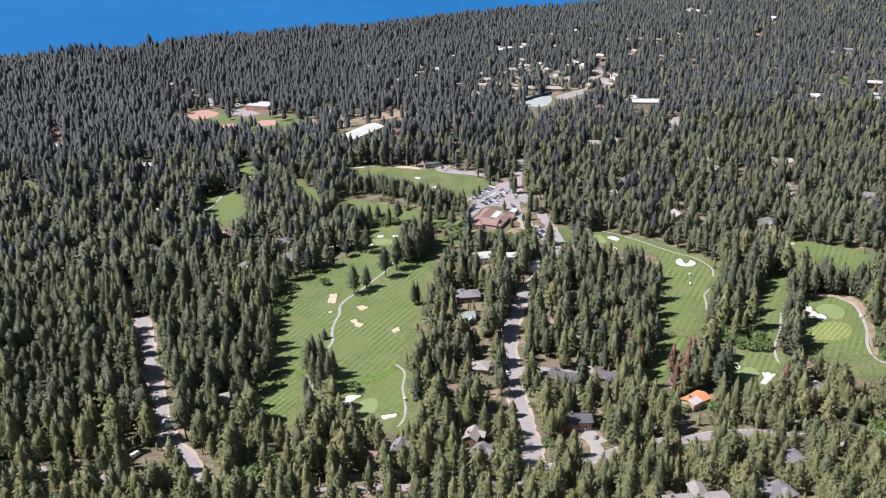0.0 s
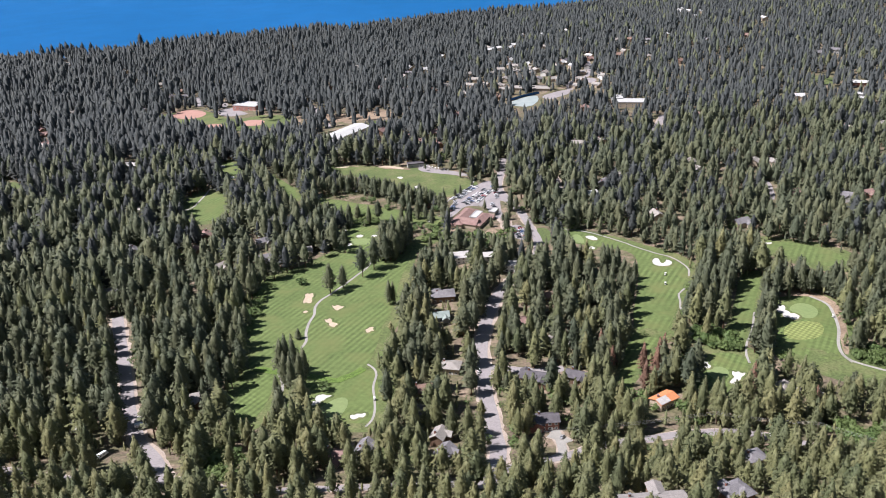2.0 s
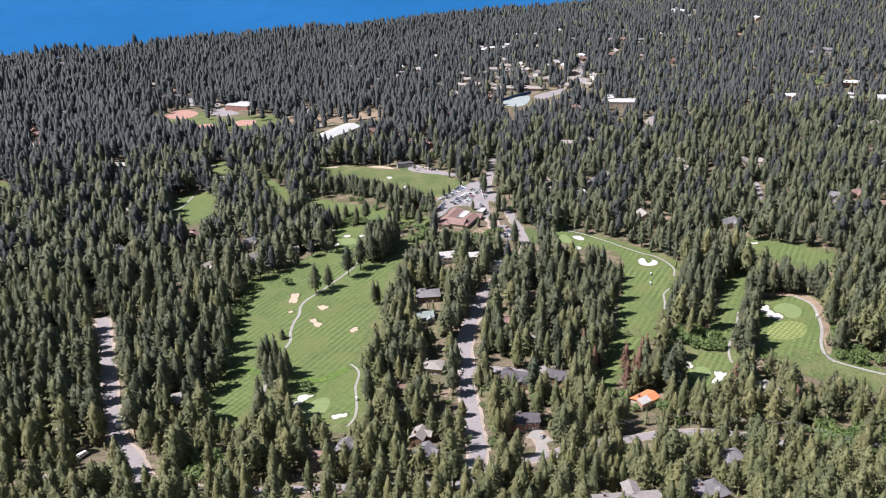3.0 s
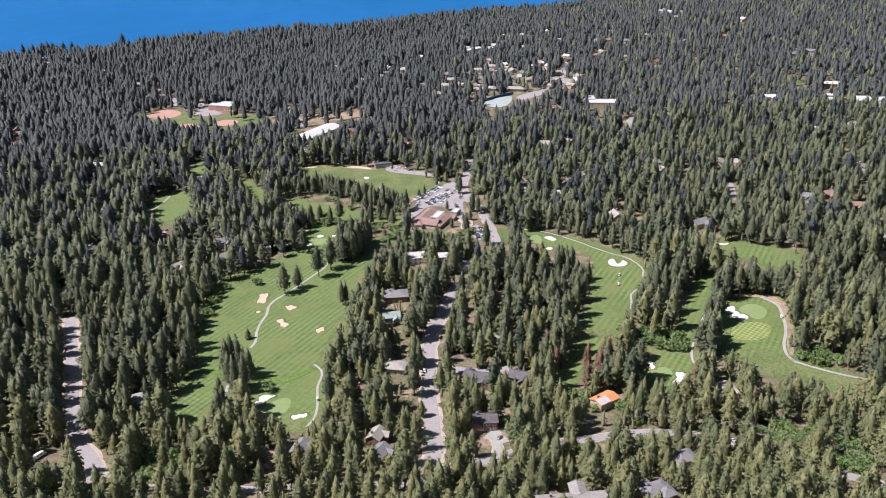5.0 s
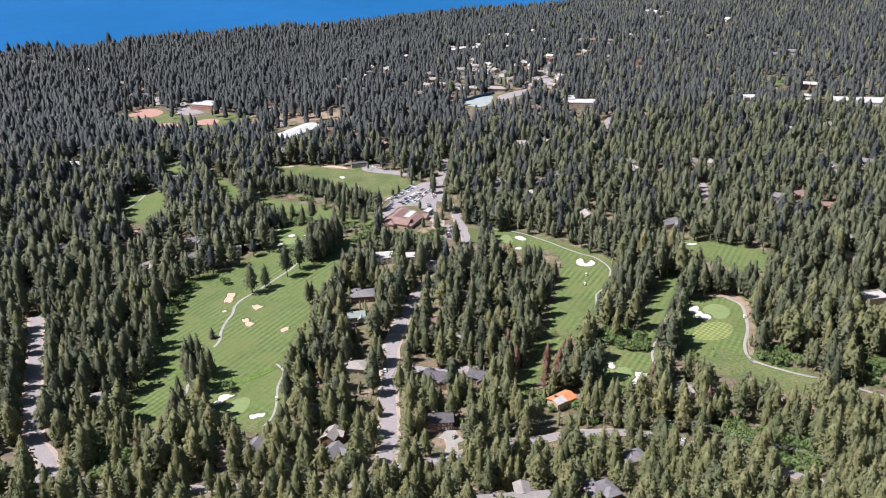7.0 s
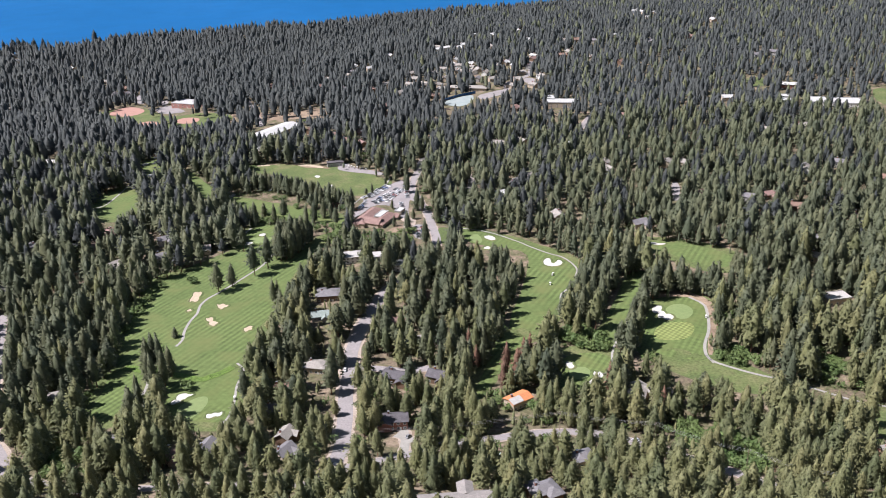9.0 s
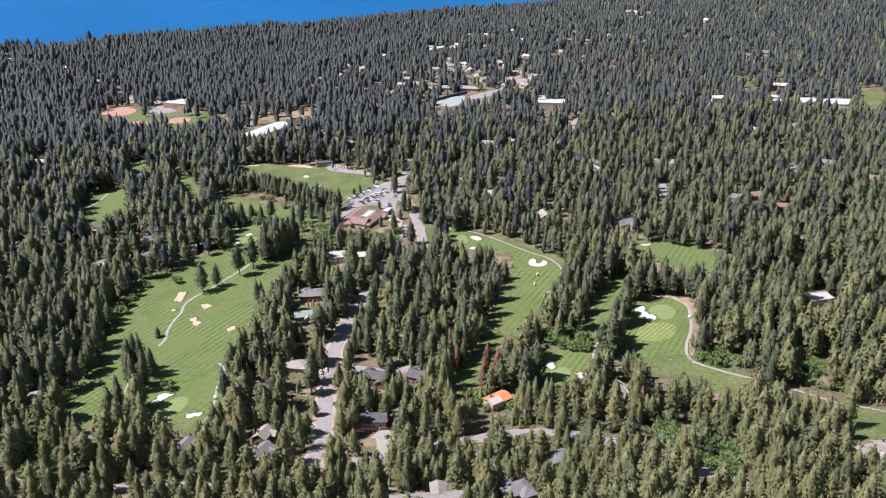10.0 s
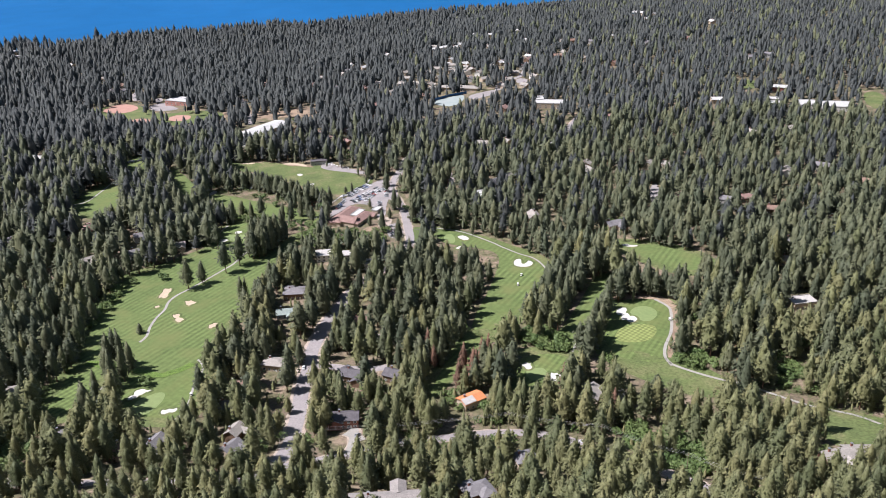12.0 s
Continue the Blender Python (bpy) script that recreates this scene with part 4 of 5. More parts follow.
for x, y, i, room in sites:
    yaw = random.uniform(-80, 80)
    if any(math.hypot(x - q[0], y - q[1]) < 11 + q[3] for q in HOUSE_AT) or any(inside(p, np.array([x]), np.array([y]))[0] for p in OPEN):
        continue
    big = y > 1150
    key = (i, big)
    if key not in protos:
        w = 13 if big else 12.5
        protos[key] = house(x, y, yaw, plain(w + i % 3, w * 0.7, 5.0 + i % 2), *kinds[i], group="houses in the wood", clear=room)
    else:
        copy_thing(protos[key], pose(x, y, gz(x, y), 0, 0, yaw))
        HOUSE_AT.append((x, y, (5.0 if big else 4.5) * room, 6.0))

# blue tennis courts and walls in the town
def court_fence(points, tall=3.6):
    """A dark blue windscreen on posts along the back of the courts."""
    top = new("court_fence")
    for (x0, y0), (x1, y1) in zip(points, points[1:]):
        n = max(1, int(math.hypot(x1 - x0, y1 - y0) / 5))
        yaw = math.degrees(math.atan2(y1 - y0, x1 - x0))
        for i in range(n):
            ax, ay = x0 + (x1 - x0) * i / n, y0 + (y1 - y0) * i / n
            ln = math.hypot(x1 - x0, y1 - y0) / n
            m = pose(ax, ay, gz(ax, ay), 0, 0, yaw)
            part("screen", shift(box(bmesh.new(), 0.05, ln - 0.05, -0.03, 0.03, 0.1, tall), m), M_COURT, top, "dark blue windscreen cloth")
            part("post", shift(box(bmesh.new(), -0.05, 0.05, -0.06, 0.06, -0.3, tall + 0.15), m), M_METAL, top)
    return tagged(top, "tall dark blue windscreen fence behind tennis courts", "fence")


court_fence([(102, 1232), (125, 1256), (150, 1269)])
sheet("swimming_pool", rounded([(120, 372), (124, 372), (124, 378), (120, 378)]), M_COURT_PALE, 0.3, "turquoise backyard swimming pool", "pool", 2)


# ---- vehicles ----
def loft(sections, bm=None):
    """A closed body through rings of points along x."""
    bm = bm or bmesh.new()
    rings = [[bm.verts.new(p) for p in s] for s in sections]
    n = len(rings[0])
    for a, b in zip(rings, rings[1:]):
        for i in range(n):
            bm.faces.new((a[i], a[(i + 1) % n], b[(i + 1) % n], b[i]))
    bm.faces.new(rings[0][::-1]), bm.faces.new(rings[-1])
    bmesh.ops.recalc_face_normals(bm, faces=bm.faces)
    return bm


def wheel(top, x, y, r=0.33, w=0.22):
    bm = bmesh.new()
    bmesh.ops.create_cone(bm, cap_ends=True, segments=12, radius1=r, radius2=r, depth=w)
    shift(bm, pose(x, y, r, 90))
    t = part("wheel", bm, M_TYRE, top)
    bm = bmesh.new()
    bmesh.ops.create_cone(bm, cap_ends=True, segments=8, radius1=r * 0.55, radius2=r * 0.55, depth=w + 0.03)
    part("rim", shift(bm, pose(x, y, r, 90)), M_METAL, t)


def car(paint, tall, label):
    top = new("car")
    k = 1.25 if tall else 1.0

    def ring(x, half, lo, hi):
        return [(x, -half, lo), (x, half, lo), (x, half, (lo + hi) / 2), (x, half * 0.93, hi), (x, -half * 0.93, hi), (x, -half, (lo + hi) / 2)]

    part("body", loft([ring(-2.3, 0.72, 0.38, 0.72), ring(-2.1, 0.86, 0.28, 0.88 * k), ring(-0.9, 0.9, 0.25, 0.95 * k), ring(0.9, 0.9, 0.25, 0.95 * k), ring(1.9, 0.86, 0.28, 0.82 * k), ring(2.25, 0.7, 0.36, 0.66)]), CAR[paint], top)
    z = 0.95 * k
    part("cabin_glass", loft([ring(-1.9 if tall else -1.55, 0.76, z - 0.05, z + 0.02), ring(-1.5 if tall else -0.9, 0.68, z - 0.05, z + 0.5), ring(0.3, 0.68, z - 0.05, z + 0.5), ring(1.05, 0.76, z - 0.05, z + 0.02)]), M_GLASS, top, "dark glass")
    part("roof", loft([ring(-1.45 if tall else -0.85, 0.66, z + 0.49, z + 0.54), ring(0.28, 0.66, z + 0.49, z + 0.54)]), CAR[paint], top)
    for sx in (-1.4, 1.4):
        for sy in (-0.8, 0.8):
            wheel(top, sx, sy)
    for sy in (-0.55, 0.55):
        part("headlight", box(bmesh.new(), 2.16, 2.27, sy - 0.15, sy + 0.15, 0.5, 0.64, 0.02), M_TRIM, top)
    return tagged(top, label, "car", "cars in the parking lot")


def stand(x, y, yaw, rise=0.28):
    """The pose of a vehicle on the slope of the land."""
    f = Vector((math.cos(radians(yaw)), math.sin(radians(yaw)), 0))
    f.z = (gz(x + f.x, y + f.y) - gz(x - f.x, y - f.y)) / 2
    s = Vector((-f.y, f.x, 0))
    s.z = (gz(x + s.x, y + s.y) - gz(x - s.x, y - s.y)) / 2
    f.normalize()
    u = f.cross(s).normalized()
    s = u.cross(f)
    m = Matrix((f, s, u)).transposed().to_4x4()
    m.translation = (x, y, gz(x, y) + rise)
    return m


NAMES = {"white": "white", "silver": "silver", "black": "black", "blue": "dark blue", "red": "dark red", "grey": "grey"}
fleet = {}


def park(x, y, yaw, paint, tall, where):
    key = (paint, tall)
    label = f"{NAMES[paint]} {'off-road car' if tall else 'saloon car'} {where}"
    if key not in fleet:
        fleet[key] = car(paint, tall, label)
        fleet[key].matrix_world = stand(x, y, yaw)
        return fleet[key]
    return tagged(copy_thing(fleet[key], stand(x, y, yaw)), label)


random.seed(11)
paints = ["white", "silver", "silver", "black", "grey", "grey", "blue", "red", "black", "white"]
for x0, y0, x1, y1, yaw in ((17, 820, 42, 860, -30), (20, 813, 46, 857, -30), (27, 804, 52, 846, -30), (32, 801, 54, 838, -30), (15, 785, 24, 815, -20), (42, 805, 58, 842, -30), (60, 856, 63, 814, 8), (57, 800, 61, 768, 8), (72, 735, 76, 706, 10), (78, 733, 82, 706, 10)):
    n = int(math.hypot(x1 - x0, y1 - y0) / 2.9)
    for i in range(n):
        if random.random() < 0.2:
            continue
        t = (i + 0.5) / n
        park(x0 + (x1 - x0) * t + random.uniform(-0.3, 0.3), y0 + (y1 - y0) * t + random.uniform(-0.3, 0.3), yaw + random.choice((0, 180)) + random.uniform(-3, 3), random.choice(paints), random.random() < 0.5, "in the parking lot")
for x, y, yaw, paint, tall in ((32, 483, 95, "white", True), (-176, 448, 118, "white", False), (186, 390, 160, "white", True), (75, 400, 60, "grey", True), (99, 481, 0, "silver", False), (196, 383, 140, "silver", True)):
    tagged(park(x, y, yaw, paint, tall, "on the road"), group="cars on the roads")


def golf_cart():
    top = new("golf_cart")
    part("body", loft([[(x, -0.55, 0.3), (x, 0.55, 0.3), (x, 0.5, h), (x, -0.5, h)] for x, h in ((-1.2, 0.7), (-0.6, 0.85), (0.1, 0.6), (0.6, 0.75), (1.15, 0.55))]), M_TRIM, top)
    part("seat", box(bmesh.new(), -0.65, -0.1, -0.5, 0.5, 0.8, 1.0, 0.05), M_TYRE, top)
    for sx in (-0.8, 0.6):
        for sy in (-0.5, 0.5):
            part("post", box(bmesh.new(), sx - 0.03, sx + 0.03, sy - 0.03, sy + 0.03, 0.6, 1.85), M_METAL, top)
    part("roof", box(bmesh.new(), -1.0, 0.85, -0.62, 0.62, 1.85, 1.95, 0.04), CAR["white"], top)
    for sx in (-0.8, 0.8):
        for sy in (-0.5, 0.5):
            wheel(top, sx, sy, 0.23, 0.18)
    return tagged(top, "white golf cart with a roof on the course", "golf cart", "golf carts")


cart = golf_cart()
cart.matrix_world = stand(181, 613, 60)
copy_thing(cart, stand(177, 596, 80))
copy_thing(cart, stand(276, 531, 80, 0.32))
copy_thing(cart, stand(-33, 455, 100, 0.32))
for i in range(9):
    copy_thing(cart, stand(-13 + i * 3.4, 937 - i * 2.4 + (i % 2) * 3.0, 60 + 7 * (i % 3), 0.22))


def camper(label):
    top = new("camper")
    part("body", box(bmesh.new(), -3.4, 3.0, -1.15, 1.15, 0.55, 2.9, 0.15), CAR["white"], top)
    part("cab", loft([[(x, -1.0, 0.5), (x, 1.0, 0.5), (x, 0.95, h), (x, -0.95, h)] for x, h in ((3.0, 2.0), (3.6, 1.9), (4.3, 1.25), (4.6, 1.1))]), CAR["white"], top)
    part("windscreen", box(bmesh.new(), 3.62, 4.0, -0.8, 0.8, 1.45, 1.75, 0.05), M_GLASS, top)
    for x in (-2.0, 0.6):
        part("window", box(bmesh.new(), x - 0.5, x + 0.5, -1.19, -1.14, 1.6, 2.2), M_GLASS, top)
    part("roof_hatch", box(bmesh.new(), -1.6, -0.9, -0.35, 0.35, 2.9, 3.05, 0.03), M_TRIM, top)
    for x in (-2.1, 3.4):
        for y in (-0.95, 0.95):
            wheel(top, x, y, 0.4, 0.28)
    return tagged(top, label, "camper", "campers by the western road")


van = camper("white camper van parked on bare dirt")
van.matrix_world = stand(-183, 405, 70)
tagged(copy_thing(van, stand(-172, 438, 10)), "white camper van parked beside the road")
copy_thing(van, stand(-262, 456, 20))
BARE.extend([np.array([(-189, 399), (-177, 399), (-176, 413), (-189, 412)], float)])
OPEN.extend([np.array([(-188, 402), (-179, 402), (-178, 410), (-187, 410)], float)])


# ---- power line along the lower road ----
def pole(x, y, yaw):
    top = new("utility_pole")
    bm = bmesh.new()
    bmesh.ops.create_cone(bm, cap_ends=True, segments=10, radius1=0.17, radius2=0.11, depth=13.5)
    part("post", shift(bm, pose(0, 0, 5.75)), M_POLE, top)
    part("crossarm", box(bmesh.new(), -1.3, 1.3, -0.07, 0.07, 11.6, 11.8, 0.01), M_POLE, top)
    for dx in (-1.15, 0.0, 1.15):
        bm = bmesh.new()
        bmesh.ops.create_cone(bm, cap_ends=True, segments=8, radius1=0.06, radius2=0.04, depth=0.25)
        part("insulator", shift(bm, pose(dx, 0, 11.92)), M_TRIM, top)
    top.matrix_world = pose(x, y, gz(x, y), 0, 0, yaw)
    return tagged(top, "weathered wooden utility pole with one crossarm", "utility pole", "utility poles along the road")


POLES = [(60, 388), (158, 400), (205, 381), (238, 338), (262, 300)]
for i, (x, y) in enumerate(POLES):
    a, b = POLES[max(0, i - 1)], POLES[min(len(POLES) - 1, i + 1)]
    pole(x, y, math.degrees(math.atan2(b[1] - a[1], b[0] - a[0])) + 90)
for (x0, y0), (x1, y1) in zip(POLES, POLES[1:]):
    d = Vector((x1 - x0, y1 - y0, 0)).normalized()
    s = Vector((-d.y, d.x, 0))
    for off in (-1.15, 0.0, 1.15):
        cu = bpy.data.curves.new("power_cable", "CURVE")
        cu.dimensions, cu.bevel_depth, cu.bevel_resolution = "3D", 0.028, 1
        sp = cu.splines.new("POLY")
        sp.points.add(16)
        for k in range(17):
            t = k / 16
            p = Vector((x0 + (x1 - x0) * t, y0 + (y1 - y0) * t, gz(x0, y0) * (1 - t) + gz(x1, y1) * t + 12.05 - 6 * t * (1 - t))) + s * off
            sp.points[k].co = (*p, 1)
        cu.materials.append(M_WIRE)
        tagged(new("power_cable", cu), "thin sagging power cable between wooden poles", "cable", "power cables")


# ---- trees ----
def conifer(seed, boughs, tufts, low, spread, blunt, core=0.62, sides=6, ragged=0.16, girth=1.5, lift=0.2):
    """Crown of one conifer of height 1: boughs in loose tiers, each a flattened fan of needle tufts, round a dense inner body.
    Returns points, triangles and the soft outward normals of the foliage."""
    r = np.random.default_rng(seed)
    v, f, nn = [], [], []

    def reach_at(t):
        return spread * max(0.0, 1 - t ** blunt) ** 0.85 * min(1.0, 0.5 + t * 2.2) + 0.012

    # boughs are shared out by the girth at their height
    heights = np.linspace(0, 0.97, 60)
    share = np.cumsum([reach_at(t) + 0.25 * spread for t in heights])
    lean = r.normal(0, 0.018, 2)
    bald = r.uniform(0, 6.283)
    for i in range(boughs):
        t = float(np.interp((i + r.uniform(0.1, 0.9)) / boughs * share[-1], share, heights))
        a = i * 2.39996 + r.uniform(-0.5, 0.5)
        ln = reach_at(t) * (1 + ragged * r.normal()) * (1 - 0.12 * math.cos(a - bald))
        ln = min(max(ln, 0.35 * reach_at(t)), 1.45 * reach_at(t))
        z = low + (1 - low) * t
        fan = (0.3 + 0.7 * reach_at(t) / spread) * spread * girth / math.sqrt(boughs / 10.0)
        droop = r.uniform(-0.1, 0.35) * (1 - t)
        c, s = math.cos(a), math.sin(a)
        tone = np.array((r.normal(0, 0.13), r.normal(0, 0.13), r.normal(0, 0.13)))
        for j in range(tufts):
            q = 1.0 - 0.55 * fan / max(ln, 0.02) * (j / max(1, tufts - 1)) * r.uniform(0.6, 1.2) if tufts > 1 else 1.0
            q = max(0.25, q)
            side = r.uniform(-0.55, 0.55) * fan * (1.15 - 0.4 * q)
            px, py = c * ln * q - s * side + lean[0] * t, s * ln * q + c * side + lean[1] * t
            pz = z - droop * ln * q + r.normal(0, 0.16) * fan
            size = fan * r.uniform(0.6, 1.0)
            turn = a + r.uniform(-0.6, 0.6)
            ct, st = math.cos(turn), math.sin(turn)
            wide = size * r.uniform(0.3, 0.5)
            dip = r.uniform(-0.3, 0.75) * size
            tilt = r.uniform(-0.8, 0.8) * wide
            tip = np.array((px + ct * size * 0.25, py + st * size * 0.25, pz - dip * 0.6))
            p0 = np.array((px - ct * size * 0.6 - st * wide, py - st * size * 0.6 + ct * wide, pz + dip * 0.4 + tilt))
            p1 = np.array((px - ct * size * 0.6 + st * wide, py - st * size * 0.6 - ct * wide, pz + dip * 0.4 - tilt))
            k = len(v)
            v.extend([p0, tip, p1])
            out = np.array((c, s, 0.45))
            g = np.cross(tip - p0, p1 - p0)
            g /= np.linalg.norm(g) + 1e-9
            if g @ out < 0:
                f.append((k, k + 2, k + 1))
                g = -g
            else:
                f.append((k, k + 1, k + 2))
            m = 0.72 * np.array((c, s, lift)) / math.hypot(1, lift - 0.2) + 0.3 * g + tone
            nn.extend([m / np.linalg.norm(m)] * 3)
    k = len(v)
    levels = (0.02, 0.3, 0.66)
    for t in levels:
        for j in range(sides):
            a = 6.283 * (j + 0.5 * (t == 0.3)) / sides
            rad = reach_at(t) * core * r.uniform(0.8, 1.15)
            v.append(np.array((math.cos(a) * rad + lean[0] * t, math.sin(a) * rad + lean[1] * t, low + (1 - low) * t)))
            nn.append(np.array((math.cos(a), math.sin(a), lift)) / math.hypot(1, lift))
    v.append(np.array((lean[0], lean[1], 0.985)))
    nn.append(np.array((0, 0, 1.0)))
    for h in range(2):
        for j in range(sides):
            p, q = k + h * sides + j, k + h * sides + (j + 1) % sides
            f.extend([(p, q, q + sides), (p, q + sides, p + sides)])
    f.extend([(k + 2 * sides + j, k + 2 * sides + (j + 1) % sides, k + 3 * sides) for j in range(sides)])
    return np.array(v, np.float32), np.array(f, np.int32), np.array(nn, np.float32)


def trunk(sides=5, top=0.5, radius=0.016):
    v = [(math.cos(6.283 * j / sides) * r, math.sin(6.283 * j / sides) * r, z) for z, r in ((-0.04, radius), (top, radius * 0.6)) for j in range(sides)]
    f = []
    for j in range(sides):
        a, b = j, (j + 1) % sides
        f += [(a, b, sides + b), (a, sides + b, sides + a)]
    v, f = np.array(v, np.float32), np.array(f, np.int32)
    return v, f, np.column_stack([v[:, :2] / radius, np.zeros(len(v))]).astype(np.float32)


def leafy(seed, clumps, leaves, tall=0.9):
    """Crown of a broad-leaved bush or small tree of height 1, of many small leaf clumps."""
    r = np.random.default_rng(seed)
    v, f, nn = [], [], []
    for i in range(clumps):
        a, h = r.uniform(0, 6.28), r.uniform(0.2, 0.82) * tall
        q = 0.33 * math.sqrt(r.uniform(0.02, 1)) * (1.15 - abs(h - 0.4))
        c = np.array((math.cos(a) * q, math.sin(a) * q, h))
        size = r.uniform(0.12, 0.2)
        for j in range(leaves):
            d = r.normal(size=3)
            d /= np.linalg.norm(d)
            p = c + d * size * (1, 1, 0.8)
            u = np.cross(d, r.normal(size=3))
            u /= np.linalg.norm(u) + 1e-6
            w = np.cross(d, u)
            k = len(v)
            s = size * r.uniform(0.22, 0.4)
            v.extend([p + u * s, p - u * s * 0.6 + w * s, p - u * s * 0.6 - w * s])
            f.append((k, k + 1, k + 2))
            o = d + np.array((0, 0, 0.4))
            nn.extend([o / (np.linalg.norm(o) + 1e-6)] * 3)
    return np.array(v, np.float32), np.array(f, np.int32), np.array(nn, np.float32)


SHAPES = ((0.07, 0.21, 1.15), (0.12, 0.19, 1.5), (0.2, 0.2, 1.9), (0.1, 0.165, 1.3), (0.27, 0.2, 2.2), (0.15, 0.195, 1.6), (0.06, 0.22, 1.05), (0.22, 0.175, 1.8))
CLOSE_KINDS = [conifer(10 + i, 150, 3, lo, sp * 1.1, bl, 0.7, girth=1.3) for i, (lo, sp, bl) in enumerate(SHAPES)]
NEAR_KINDS = [conifer(25 + i, 84, 3, lo, sp * 1.1, bl, 0.7, girth=1.3) for i, (lo, sp, bl) in enumerate(SHAPES)]
MID_KINDS = [conifer(40 + i, 48, 2, lo, sp, bl, 0.65, 4, ragged=0.2, girth=1.15, lift=0.25) for i, (lo, sp, bl) in enumerate(SHAPES)]
FAR_KINDS = [conifer(70 + i, 20, 1, lo, sp, bl, 0.66, 4, ragged=0.22, girth=1.05, lift=0.45) for i, (lo, sp, bl) in enumerate(SHAPES)]
TRUNK = trunk()

# roofs kept free of trees in the camera's line of sight
for cx, cy, rx, ry in ((36, 755, 21, 24), (23, 664, 6, 4), (42, 661, 6, 4), (61, 641, 5, 4), (99, 303, 17, 7), (138, 311, 8, 7), (138, 434, 10, 7), (67, 412, 6, 5), (163, 355, 5, 5), (13, 487, 8, 6), (7, 558, 7, 5), (7, 400, 6, 5), (371, 547, 8, 5), (9, 594, 9, 7)):
    a = np.linspace(0, 2 * np.pi, 14, endpoint=False)
    OPEN.append(np.column_stack([cx + rx * np.cos(a), cy + ry * np.sin(a)]))

# where trees may stand
CELL = 2.0
MX0, MY0, MX1, MY1 = -1500, 240, 1900, 2700
mask_x, mask_y = np.arange(MX0, MX1, CELL), np.arange(MY0, MY1, CELL)


def stamp(polys):
    mask = np.zeros((len(mask_y), len(mask_x)), bool)
    for p in polys:
        (x0, y0), (x1, y1) = p.min(0), p.max(0)
        i0, i1 = max(0, int((x0 - MX0) / CELL)), min(len(mask_x), int((x1 - MX0) / CELL) + 2)
        j0, j1 = max(0, int((y0 - MY0) / CELL)), min(len(mask_y), int((y1 - MY0) / CELL) + 2)
        if i1 <= i0 or j1 <= j0:
            continue
        gx, gy = np.meshgrid(mask_x[i0:i1], mask_y[j0:j1])
        mask[j0:j1, i0:i1] |= inside(p, gx, gy)
    return mask


def disc(x, y, r):
    a = np.linspace(0, 2 * np.pi, 12, endpoint=False)
    return np.column_stack([x + r * np.cos(a), y + r * np.sin(a)])


THICKETS = [
    [(216, 386), (230, 404), (248, 391), (256, 376), (254, 345), (240, 330), (231, 345), (219, 369)],
    [(173, 520), (188, 521), (206, 503), (200, 491), (187, 494), (172, 500)],
    [(264, 479), (282, 487), (291, 473), (280, 465), (267, 470)],
    [(316, 458), (337, 471), (341, 454), (323, 440)],
    [(-126, 396), (-115, 405), (-97, 392), (-88, 374), (-101, 365), (-117, 374)],
]
THICKETS = [np.array(q, float) for q in THICKETS]
thicket_mask = stamp(THICKETS)
glimpse_mask, faint_mask = stamp(GLIMPSE), stamp(FAINT)
open_mask = stamp(OPEN)
airy_mask = stamp(AIRY)
bare_mask = stamp(BARE + [disc(x, y, r2) for x, y, r, r2 in HOUSE_AT])
roof_mask = stamp([disc(x, y, r) for x, y, r, r2 in HOUSE_AT])


def at(mask, x, y):
    i = np.clip(((x - MX0) / CELL).astype(int), 0, mask.shape[1] - 1)
    j = np.clip(((y - MY0) / CELL).astype(int), 0, mask.shape[0] - 1)
    return mask[j, i]


